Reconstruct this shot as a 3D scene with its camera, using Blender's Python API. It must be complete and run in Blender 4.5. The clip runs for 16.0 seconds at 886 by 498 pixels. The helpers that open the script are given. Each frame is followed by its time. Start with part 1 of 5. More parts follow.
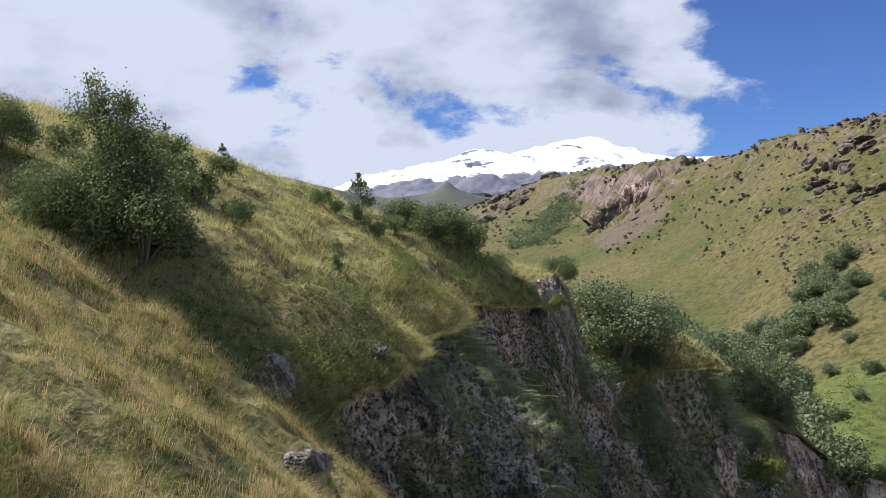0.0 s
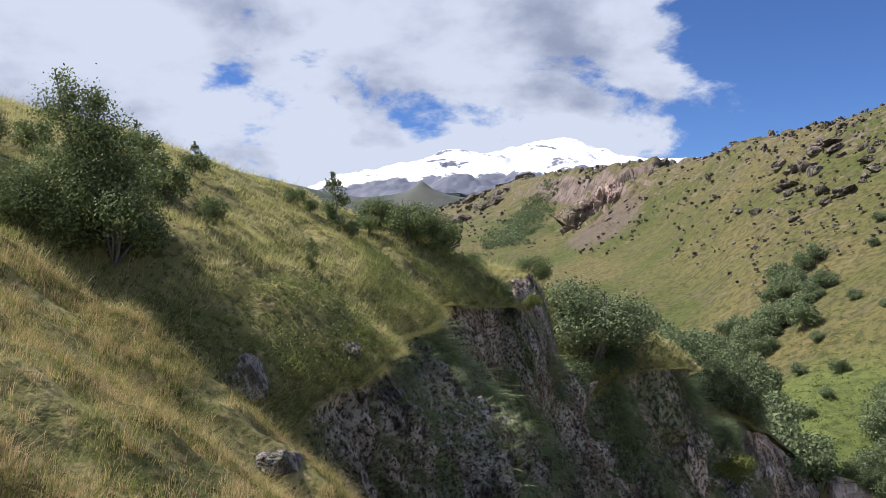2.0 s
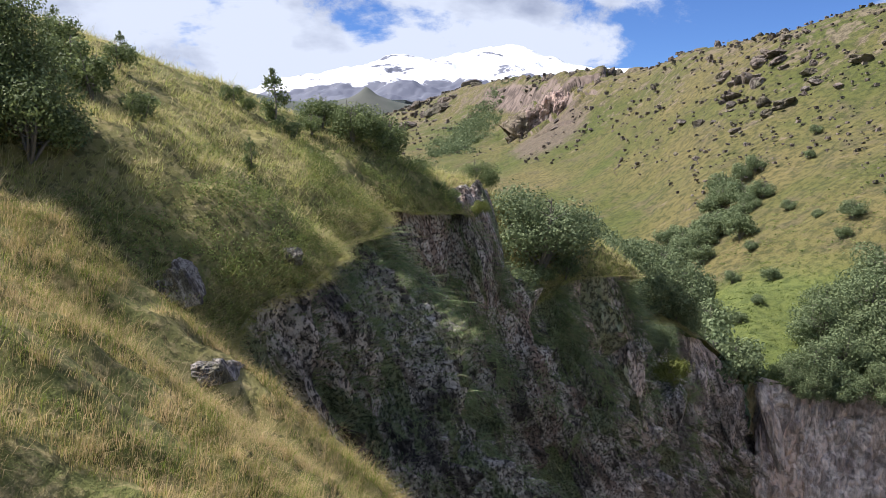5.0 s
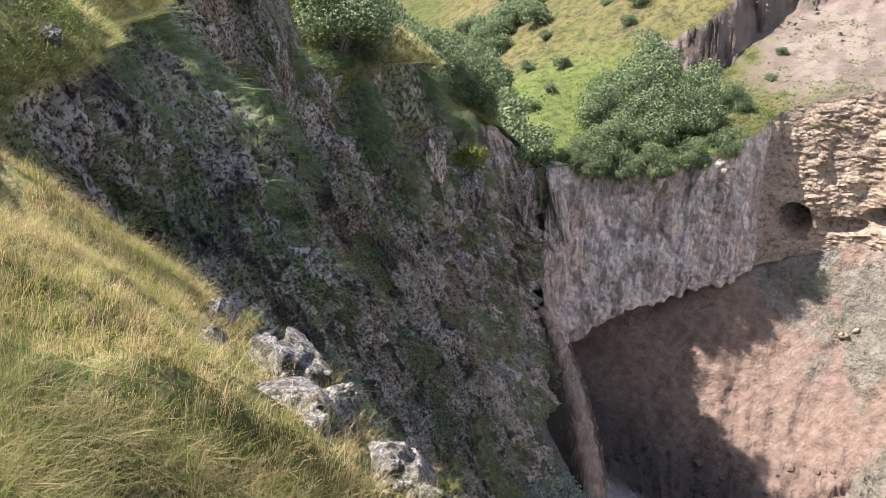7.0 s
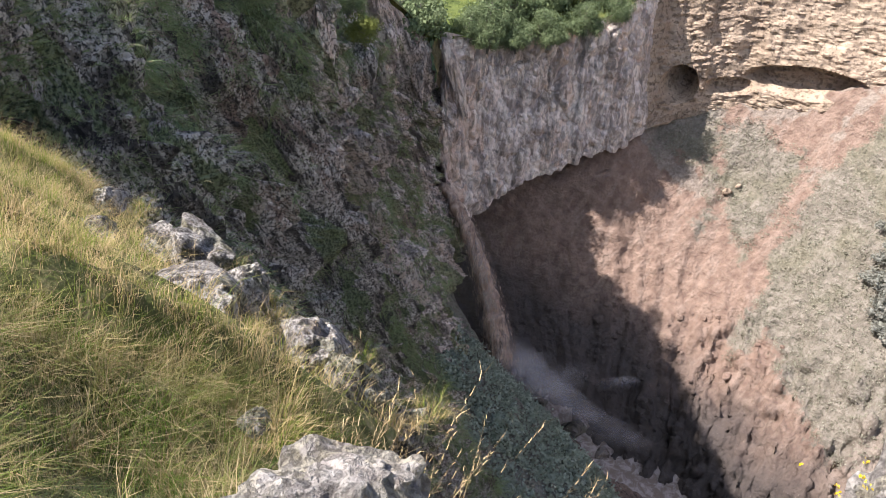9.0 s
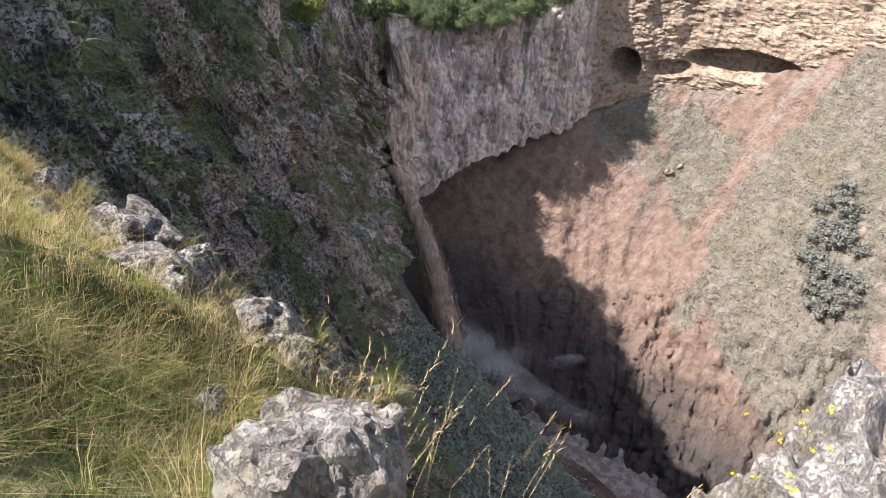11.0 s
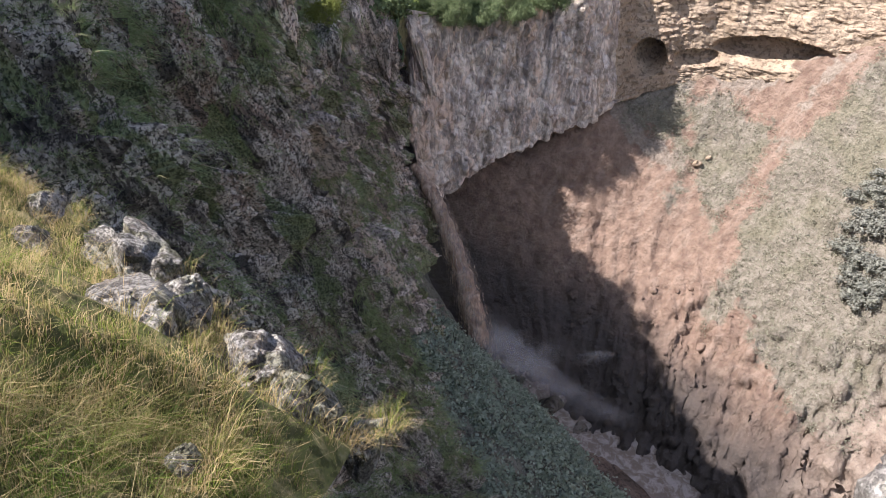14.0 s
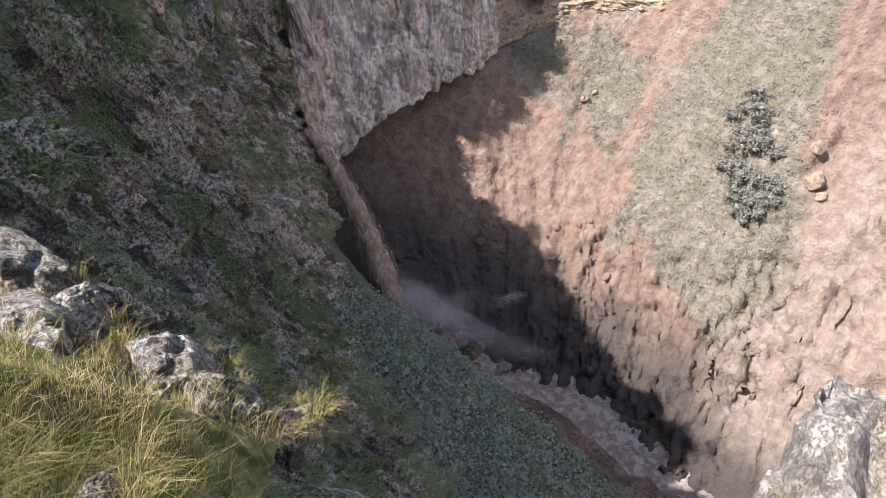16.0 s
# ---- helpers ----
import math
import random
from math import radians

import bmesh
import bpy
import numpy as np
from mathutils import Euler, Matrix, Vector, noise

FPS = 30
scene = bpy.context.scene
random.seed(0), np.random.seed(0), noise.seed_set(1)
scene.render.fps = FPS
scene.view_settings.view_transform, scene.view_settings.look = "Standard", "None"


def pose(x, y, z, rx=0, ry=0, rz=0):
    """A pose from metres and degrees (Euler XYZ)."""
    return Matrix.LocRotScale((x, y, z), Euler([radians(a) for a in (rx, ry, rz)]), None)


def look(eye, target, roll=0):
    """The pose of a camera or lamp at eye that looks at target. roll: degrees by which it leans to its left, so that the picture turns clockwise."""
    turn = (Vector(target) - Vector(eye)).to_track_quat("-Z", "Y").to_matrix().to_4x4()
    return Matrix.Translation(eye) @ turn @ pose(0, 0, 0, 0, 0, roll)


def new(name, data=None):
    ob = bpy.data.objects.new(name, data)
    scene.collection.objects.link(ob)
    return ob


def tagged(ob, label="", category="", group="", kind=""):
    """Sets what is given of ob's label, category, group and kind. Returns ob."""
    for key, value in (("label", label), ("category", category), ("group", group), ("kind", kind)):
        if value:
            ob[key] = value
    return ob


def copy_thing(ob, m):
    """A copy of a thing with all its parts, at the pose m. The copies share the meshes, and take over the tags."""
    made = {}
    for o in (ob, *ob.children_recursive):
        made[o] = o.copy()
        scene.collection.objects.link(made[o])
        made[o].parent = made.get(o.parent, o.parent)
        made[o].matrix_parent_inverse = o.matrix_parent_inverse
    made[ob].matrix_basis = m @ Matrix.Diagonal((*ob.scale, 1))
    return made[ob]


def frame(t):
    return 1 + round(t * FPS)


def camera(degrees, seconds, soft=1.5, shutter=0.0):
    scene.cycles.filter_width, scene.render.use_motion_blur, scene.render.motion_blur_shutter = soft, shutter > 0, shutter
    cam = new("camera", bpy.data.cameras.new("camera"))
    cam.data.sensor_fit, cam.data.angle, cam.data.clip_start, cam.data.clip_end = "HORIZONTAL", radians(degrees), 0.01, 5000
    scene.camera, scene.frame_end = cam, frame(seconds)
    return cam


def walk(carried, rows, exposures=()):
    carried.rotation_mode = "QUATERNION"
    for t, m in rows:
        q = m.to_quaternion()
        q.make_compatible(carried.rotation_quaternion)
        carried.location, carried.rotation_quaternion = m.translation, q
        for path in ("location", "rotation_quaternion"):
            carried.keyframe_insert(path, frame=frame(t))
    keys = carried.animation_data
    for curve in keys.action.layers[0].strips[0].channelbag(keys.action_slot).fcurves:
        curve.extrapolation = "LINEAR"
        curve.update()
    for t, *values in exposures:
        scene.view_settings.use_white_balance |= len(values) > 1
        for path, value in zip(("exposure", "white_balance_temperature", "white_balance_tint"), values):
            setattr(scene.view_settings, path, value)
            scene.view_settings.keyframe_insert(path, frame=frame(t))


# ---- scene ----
cam = camera(59.8, 16.0, soft=0.7)
PATH = [
    (0, (0.104, -0.935, 0.454), (0.072, 1.064, 0.475), -1.3),
    (0.5, (0.099, -0.9, 0.45), (0.091, 1.099, 0.47), -1.2),
    (1, (0.085, -0.898, 0.451), (0.094, 1.102, 0.472), -1.1),
    (1.5, (0.103, -0.892, 0.46), (0.125, 1.108, 0.48), -1.0),
    (2, (0.107, -0.927, 0.457), (0.141, 1.073, 0.476), -1.1),
    (2.5, (0.121, -0.913, 0.455), (0.162, 1.086, 0.476), -1.1),
    (3, (0.11, -0.947, 0.472), (0.16, 1.052, 0.494), -1.2),
    (3.2, (0.101, -0.908, 0.465), (0.154, 1.091, 0.487), -1.2),
    (5.3, (0.066, 0.137, 0.223), (0.31, 2.1, -0.073), 0.1),
    (5.5, (0.089, 0.18, 0.198), (0.429, 2.12, -0.149), 0.5),
    (6, (0.154, 0.059, 0.196), (0.623, 1.952, -0.244), 1.0),
    (6.5, (0.231, 0.189, -0.022), (0.773, 2.022, -0.611), 0.7),
    (7, (0.275, 0.348, -0.23), (0.904, 2.102, -0.955), 0.6),
    (7.5, (0.293, 0.45, -0.363), (1.024, 2.1, -1.223), 1.1),
    (8, (0.287, 0.512, -0.452), (1.076, 2.106, -1.366), 1.0),
    (8.5, (0.298, 0.537, -0.485), (1.095, 2.095, -1.452), 0.5),
    (9, (0.302, 0.542, -0.502), (1.111, 2.071, -1.504), 0.4),
    (9.2, (0.309, 0.56, -0.529), (1.12, 2.077, -1.549), 0.4),
    (11.3, (0.187, 0.476, -0.51), (1.116, 1.912, -1.548), 1.9),
    (11.5, (0.275, 0.51, -0.515), (1.206, 1.947, -1.548), 1.5),
    (12, (0.295, 0.566, -0.457), (1.243, 1.995, -1.487), 1.3),
    (12.5, (0.304, 0.6, -0.455), (1.273, 2.012, -1.488), 1.5),
    (13, (0.373, 0.696, -0.474), (1.313, 2.116, -1.523), 0.9),
    (13.5, (0.543, 0.783, -0.496), (1.401, 2.244, -1.557), -0.3),
    (14, (0.86, 0.936, -0.494), (1.711, 2.41, -1.546), -0.3),
    (14.5, (1.059, 1.068, -0.533), (1.908, 2.503, -1.637), -2.0),
    (15, (1.158, 1.167, -0.533), (2.047, 2.546, -1.677), -2.8),
    (15.5, (1.152, 1.203, -0.541), (2.123, 2.511, -1.702), -1.6),
    (16, (1.017, 1.225, -0.511), (2.03, 2.508, -1.663), -2.7),
]
walk(cam, [(t, look(eye, target, roll)) for t, eye, target, roll in PATH], exposures=[(0.0, 0.0), (3.2, -0.03), (5.5, 0.36), (6.0, 0.58), (7.0, 0.88), (9.0, 0.84), (12.5, 0.7), (16.0, 0.82)])

# ---- world, sun ----
SUN_AZ, SUN_EL = -75.0, 54.0        # degrees: azimuth from +y to the right, elevation
sun_data = bpy.data.lights.new("sun", "SUN")
sun_data.energy, sun_data.angle, sun_data.color = 6.9, radians(0.53), (1.0, 0.94, 0.92)
sun = new("sun", sun_data)
to_sun = Vector((math.sin(radians(SUN_AZ)) * math.cos(radians(SUN_EL)), math.cos(radians(SUN_AZ)) * math.cos(radians(SUN_EL)), math.sin(radians(SUN_EL))))
sun.matrix_world = look(to_sun * 100, (0, 0, 0))


class Nodes:
    """A short way to write node trees."""

    def __init__(self, tree):
        self.tree = tree
        tree.nodes.clear()

    def add(self, kind, **put):
        n = self.tree.nodes.new(kind)
        for k, v in put.items():
            setattr(n, k, v)
        return n

    def join(self, a, b):
        self.tree.links.new(a, b)

    def put(self, socket, value):
        if hasattr(value, "is_output"):
            self.join(value, socket)
        else:
            socket.default_value = value

    def math(self, op, a, b=0.0, clamp=False):
        n = self.add("ShaderNodeMath", operation=op, use_clamp=clamp)
        self.put(n.inputs[0], a), self.put(n.inputs[1], b)
        return n.outputs[0]

    def noise(self, vec, scale, detail=5.0, rough=0.55, lac=2.0, warp=0.0):
        n = self.add("ShaderNodeTexNoise")
        self.put(n.inputs["Vector"], vec)
        for k, v in (("Scale", scale), ("Detail", detail), ("Roughness", rough), ("Lacunarity", lac), ("Distortion", warp)):
            n.inputs[k].default_value = v
        return n.outputs["Fac"]

    def cells(self, vec, scale, feature="F1", out="Distance"):
        n = self.add("ShaderNodeTexVoronoi", feature=feature)
        self.put(n.inputs["Vector"], vec)
        n.inputs["Scale"].default_value = scale
        return n.outputs[out]

    def span(self, value, a, b, c=0.0, d=1.0, smooth=True):
        n = self.add("ShaderNodeMapRange", interpolation_type="SMOOTHSTEP" if smooth else "LINEAR")
        self.put(n.inputs[0], value)
        for i, v in enumerate((a, b, c, d)):
            n.inputs[i + 1].default_value = v
        return n.outputs[0]

    def mix(self, fac, a, b, blend="MIX"):
        n = self.add("ShaderNodeMix", data_type="RGBA", blend_type=blend)
        self.put(n.inputs[0], fac)
        self.put(n.inputs[6], (*a, 1) if isinstance(a, tuple) else a)
        self.put(n.inputs[7], (*b, 1) if isinstance(b, tuple) else b)
        return n.outputs[2]

    def stretch(self, vec, x, y, z):
        n = self.add("ShaderNodeVectorMath", operation="MULTIPLY")
        self.put(n.inputs[0], vec)
        n.inputs[1].default_value = (x, y, z)
        return n.outputs[0]


world = bpy.data.worlds.new("world")
scene.world = world
world.use_nodes = True
w = Nodes(world.node_tree)
sky = w.add("ShaderNodeTexSky", sky_type="NISHITA", sun_disc=False, sun_elevation=radians(SUN_EL), sun_rotation=radians(SUN_AZ), altitude=2300.0, air_density=1.0, dust_density=0.3, ozone_density=3.0)
ray = w.add("ShaderNodeTexCoord").outputs["Generated"]
axes = w.add("ShaderNodeSeparateXYZ")
w.join(ray, axes.inputs[0])
up = w.math("MAXIMUM", axes.outputs[2], 0.0)
flat = w.math("ADD", up, 0.42)
plan = w.add("ShaderNodeCombineXYZ")
w.join(w.math("DIVIDE", axes.outputs[0], flat), plan.inputs[0])
w.join(w.math("DIVIDE", axes.outputs[1], flat), plan.inputs[1])
plan.inputs[2].default_value = 3.7
big = w.noise(plan.outputs[0], 1.25, 2.0, 0.5)
fine = w.noise(plan.outputs[0], 3.6, 10.0, 0.6, warp=0.2)
cover = w.math("ADD", w.math("MULTIPLY", big, 0.55), w.math("MULTIPLY", fine, 0.75))
# the deck is broken towards +x and closed over the snow mountain
side = w.span(axes.outputs[0], 0.12, 0.5, 0.0, -0.26)
low = w.span(axes.outputs[2], 0.05, 0.3, 0.07, 0.0)
high = w.span(axes.outputs[2], 0.32, 0.6, 0.0, 0.02)      # cloud added overhead, out of view, to brighten the walls' fill light
veil = w.math("MULTIPLY", w.span(axes.outputs[2], 0.10, 0.2, 0.26, 0.0), w.span(axes.outputs[0], 0.2, 0.33, 1.0, 0.0))
veil = w.math("MULTIPLY", veil, w.span(axes.outputs[0], -0.24, -0.1))     # white cloud round the summit
cover = w.math("ADD", w.math("ADD", w.math("ADD", w.math("ADD", cover, side), low), high), veil)
alpha = w.span(cover, 0.572, 0.655)
thick = w.math("SUBTRACT", w.span(w.noise(plan.outputs[0], 2.4, 8.0, 0.55, warp=0.1), 0.48, 0.70), w.math("MULTIPLY", veil, 4.0), True)
cloud = w.mix(thick, (0.96, 1.05, 1.28), (0.43, 0.50, 0.72))
back = w.add("ShaderNodeBackground")
w.join(w.mix(1.0, sky.outputs[0], (0.64, 0.84, 1.25), 'MULTIPLY'), back.inputs[0])
back.inputs[1].default_value = 0.1
deck = w.add("ShaderNodeBackground")
w.join(cloud, deck.inputs[0])
deck.inputs[1].default_value = 0.7
blend = w.add("ShaderNodeMixShader")
w.join(alpha, blend.inputs[0]), w.join(back.outputs[0], blend.inputs[1]), w.join(deck.outputs[0], blend.inputs[2])
w.join(blend.outputs[0], w.add("ShaderNodeOutputWorld").inputs[0])


# ---- materials ----
def material(name):
    m = bpy.data.materials.new(name)
    m.use_nodes = True
    n = Nodes(m.node_tree)
    n.bsdf = n.add("ShaderNodeBsdfPrincipled")
    n.join(n.bsdf.outputs[0], n.add("ShaderNodeOutputMaterial").inputs[0])
    n.geo = n.add("ShaderNodeNewGeometry")
    n.pos = n.geo.outputs["Position"]
    n.bsdf.inputs["Specular IOR Level"].default_value = 0.25
    return m, n


def finish(n, colour, rough=0.9, bump=None, strength=0.5, distance=0.05):
    n.put(n.bsdf.inputs["Base Color"], (*colour, 1) if isinstance(colour, tuple) else colour)
    n.put(n.bsdf.inputs["Roughness"], rough)
    if bump is not None:
        b = n.add("ShaderNodeBump")
        b.inputs["Strength"].default_value, b.inputs["Distance"].default_value = strength, distance
        n.join(bump, b.inputs["Height"])
        n.join(b.outputs[0], n.bsdf.inputs["Normal"])


def turf_material(name, greens, dry, coarse, fine_scale):
    m, n = material(name)
    a, b = n.noise(n.pos, coarse, 4.0), n.noise(n.pos, fine_scale, 6.0, 0.65)
    c = n.mix(n.span(a, 0.35, 0.65), greens[0], greens[1])
    c = n.mix(n.span(b, 0.45, 0.7), c, dry)
    gap = n.noise(n.pos, fine_scale * 1.3, 4.0, 0.6)
    c = n.mix(n.span(gap, 0.5, 0.6, 0.0, 0.6), c, tuple(v * 0.28 for v in greens[0]))
    finish(n, c, 0.95, b, 0.8, 0.2)
    return m


def rock_material(name, dark, light, lichen, moss, lichen_amount=0.5, moss_amount=0.5, size=1.0, strata=0.0, red=None, cracks=0.5, tallness=0.4, moss_from=0.51, spot=3.4, edge=0.06, pits=0.7):
    m, n = material(name)
    tall = n.stretch(n.pos, 1.0, 1.0, tallness)
    a = n.noise(tall, 0.4 / size, 6.0, 0.6)
    b = n.noise(n.pos, 2.6 / size, 9.0, 0.7)
    crack = n.cells(n.stretch(n.pos, 1.0, 1.0, 0.55), 1.9 / size, "DISTANCE_TO_EDGE")
    c = n.mix(n.span(a, 0.36, 0.62), dark, light)
    if red:
        face = n.noise(tall, 0.16 / size, 4.0, 0.6)
        c = n.mix(n.math("MULTIPLY", n.span(face, 0.52, 0.6), 0.75), c, red)
    if strata:
        bands = n.noise(n.stretch(n.pos, 0.06, 0.06, 1.3 / size), 1.0, 6.0, 0.65)
        c = n.mix(n.math("MULTIPLY", n.span(bands, 0.42, 0.58), strata), c, tuple(v * 0.6 for v in light))
    if lichen_amount:
        where = n.noise(n.pos, 0.3 / size, 5.0, 0.6)
        spots = n.noise(n.stretch(n.pos, 1.0, 1.0, 0.7), spot / size, 7.0, 0.7)
        k = n.math("MULTIPLY", n.span(spots, 0.515 - edge / 2, 0.515 + edge / 2), n.span(where, 0.42, 0.56))
        c = n.mix(n.math("MULTIPLY", k, lichen_amount), c, lichen)
    if moss_amount:
        patch = n.noise(n.stretch(n.pos, 1.0, 1.0, 0.3), 0.28 / size, 7.0, 0.65)
        c = n.mix(n.math("MULTIPLY", n.span(patch, moss_from, moss_from + 0.06), moss_amount), c, moss)
    dark_specks = n.math("MULTIPLY", n.span(b, 0.53 - edge / 2, 0.56 + edge / 2), pits)
    c = n.mix(dark_specks, c, tuple(v * 0.3 for v in dark))
    height = n.math("ADD", b, n.math("MULTIPLY", n.span(crack, 0.0, 0.12), cracks))
    finish(n, c, 0.92, height, 1.0, 0.16 * size)
    return m


def cliff_material(name, dark, mid, pale, moss, red, pale_share=0.5, moss_share=0.5, red_share=0.4, blotch=2.0, speck=5.0, speckled=0.9, stain=None, stain_share=0.0, size=1.0, lean_x=0.43):
    """Rock in leaning ribs: pale lichen in sharp blotches, dark specks, crevice shade painted as grooves and seams,
    green patches on it.
    """
    m, n = material(name)
    axes = n.add("ShaderNodeSeparateXYZ")
    n.join(n.pos, axes.inputs[0])
    lean = n.add("ShaderNodeCombineXYZ")
    n.join(n.math("ADD", axes.outputs[0], n.math("MULTIPLY", axes.outputs[2], lean_x)), lean.inputs[0])
    n.join(n.math("ADD", axes.outputs[1], n.math("MULTIPLY", axes.outputs[2], 0.12)), lean.inputs[1])
    n.join(n.math("MULTIPLY", axes.outputs[2], 0.2), lean.inputs[2])
    lean = lean.outputs[0]
    ribs = n.noise(lean, 0.75 / size, 5.0, 0.62)
    c = n.mix(n.span(ribs, 0.40, 0.58), dark, mid)
    face = n.noise(lean, 0.22 / size, 5.0, 0.6)
    c = n.mix(n.math("MULTIPLY", n.span(face, 0.53, 0.58), red_share), c, red)
    spots = n.noise(n.stretch(n.pos, 1.0, 1.0, 0.7), blotch / size, 8.0, 0.75)
    where = n.noise(n.pos, 0.2 / size, 5.0, 0.65)
    k = n.math("MULTIPLY", n.math("MULTIPLY", n.span(spots, 0.465, 0.51), n.span(where, 0.38, 0.52, 0.45, 1.0)), n.span(ribs, 0.40, 0.52, 0.12, 1.0))
    c = n.mix(n.math("MULTIPLY", k, pale_share), c, pale)
    if stain:
        wet = n.noise(lean, 0.5 / size, 4.0, 0.6)
        c = n.mix(n.math("MULTIPLY", n.span(wet, 0.54, 0.66), stain_share), c, stain)
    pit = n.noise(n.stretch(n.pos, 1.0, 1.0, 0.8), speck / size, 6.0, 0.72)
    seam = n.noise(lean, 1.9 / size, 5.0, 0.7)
    # dark lichen specks, plus crevice shade put into the rock's colour
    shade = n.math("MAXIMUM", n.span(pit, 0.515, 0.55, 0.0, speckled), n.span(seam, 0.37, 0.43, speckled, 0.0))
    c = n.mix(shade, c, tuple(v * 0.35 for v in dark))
    green = n.noise(lean, 0.33 / size, 7.0, 0.68)
    c = n.mix(n.math("MULTIPLY", n.span(green, 0.515, 0.56), moss_share), c, n.mix(n.span(pit, 0.44, 0.56), moss, tuple(v * 0.4 for v in moss)))
    height = n.math("ADD", n.math("ADD", spots, n.math("MULTIPLY", ribs, 1.5)), n.math("SUBTRACT", n.math("MULTIPLY", n.span(seam, 0.36, 0.46), 0.5), n.math("MULTIPLY", n.span(pit, 0.5, 0.58), 0.4)))
    finish(n, c, 0.93, height, 1.0, 0.2 * size)
    return m


TURF = turf_material("hill_turf", ((0.12, 0.13, 0.04), (0.24, 0.215, 0.08)), (0.33, 0.27, 0.13), 0.12, 3.0)
MEADOW = turf_material("meadow", ((0.085, 0.13, 0.024), (0.13, 0.155, 0.036)), (0.19, 0.17, 0.06), 0.05, 1.2)
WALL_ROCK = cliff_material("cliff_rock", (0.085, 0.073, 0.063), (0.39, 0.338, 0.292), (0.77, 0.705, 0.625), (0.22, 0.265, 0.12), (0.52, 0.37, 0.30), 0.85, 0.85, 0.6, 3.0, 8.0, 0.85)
# reddish rock, its colour lightened further in place of light bounced off the bowl
CLEFT_ROCK = cliff_material("cleft_rock", (0.24, 0.20, 0.175), (0.68, 0.575, 0.50), (0.82, 0.74, 0.67), (0.27, 0.31, 0.14), (0.80, 0.61, 0.49), 0.6, 0.75, 0.6, 1.4, 4.0, 0.7, (0.14, 0.125, 0.125), 0.55)
HEAD_ROCK = cliff_material("head_rock", (0.44, 0.36, 0.315), (0.77, 0.655, 0.575), (0.86, 0.775, 0.705), (0.38, 0.32, 0.24), (0.77, 0.58, 0.455), 0.5, 0.25, 0.8, 0.5, 1.6, 0.25, (0.22, 0.205, 0.21), 0.65, lean_x=0.0)
OCHRE = rock_material("ochre_rock", (0.31, 0.228, 0.165), (0.44, 0.335, 0.245), (0.50, 0.41, 0.325), (0.2, 0.17, 0.1), 0.3, 0.1, 1.6, strata=0.7, cracks=0.1)
SOIL = rock_material("stream_soil", (0.13, 0.092, 0.073), (0.23, 0.165, 0.13), (0.2, 0.17, 0.15), (0.09, 0.08, 0.05), 0.2, 0.15, 1.2)
BANK = rock_material("bank_soil", (0.14, 0.135, 0.105), (0.2, 0.19, 0.15), (0.22, 0.21, 0.18), (0.11, 0.14, 0.09), 0.15, 0.9, 1.5)
STONE = cliff_material("lichened_stone", (0.12, 0.105, 0.095), (0.30, 0.275, 0.25), (0.47, 0.44, 0.40), (0.15, 0.15, 0.055), (0.34, 0.28, 0.23), 0.75, 0.4, 0.4, 1.8, 4.5, 0.65, size=0.2)
PALE = cliff_material("pale_lichened_stone", (0.22, 0.195, 0.175), (0.40, 0.365, 0.335), (0.53, 0.50, 0.45), (0.34, 0.30, 0.13), (0.40, 0.335, 0.29), 0.45, 0.25, 0.5, 2.4, 5.0, 0.25, size=0.16)
CRAG = rock_material("crag_rock", (0.085, 0.072, 0.062), (0.21, 0.17, 0.142), (0.30, 0.27, 0.235), (0.10, 0.11, 0.04), 0.4, 0.3, 4.0, edge=0.04)
FAR_CLIFF = rock_material("red_cliff_rock", (0.22, 0.165, 0.142), (0.44, 0.32, 0.27), (0.38, 0.32, 0.28), (0.12, 0.125, 0.05), 0.4, 0.5, 7.0, red=(0.36, 0.235, 0.195), edge=0.05)

# loose ground: reddish silt low down and to the left, grey sparsely grown debris to the right
BOWL, n_ = material("scree")
where_ = n_.add("ShaderNodeSeparateXYZ")
n_.join(n_.pos, where_.inputs[0])
a_ = n_.noise(n_.pos, 0.09, 5.0, 0.6)
b_ = n_.noise(n_.pos, 0.8, 9.0, 0.7)
runs_ = n_.noise(n_.stretch(n_.pos, 0.35, 1.0, 0.12), 0.9, 5.0, 0.6)
grown_ = n_.add("ShaderNodeAttribute", attribute_name="grown").outputs["Fac"]
chute_ = n_.add("ShaderNodeAttribute", attribute_name="chute").outputs["Fac"]
tuft_ = n_.noise(n_.pos, 1.5, 6.0, 0.75)
c_ = n_.mix(n_.span(b_, 0.35, 0.65), (0.178, 0.117, 0.090), (0.290, 0.203, 0.158))
c_ = n_.mix(n_.span(runs_, 0.50, 0.62, 0.0, 0.5), c_, (0.33, 0.247, 0.198))
d_ = n_.mix(n_.span(b_, 0.38, 0.62), (0.175, 0.156, 0.126), (0.28, 0.25, 0.207))
d_ = n_.mix(n_.span(a_, 0.5, 0.62, 0.0, 0.5), d_, (0.165, 0.16, 0.1))
d_ = n_.mix(n_.span(tuft_, 0.51, 0.59, 0.0, 0.5), d_, (0.085, 0.083, 0.056))
thin_ = n_.span(n_.math("ADD", grown_, n_.math("MULTIPLY", n_.math("SUBTRACT", tuft_, 0.5), 2.2)), 0.3, 0.8, 0.0, 0.92)
c_ = n_.mix(thin_, c_, d_)
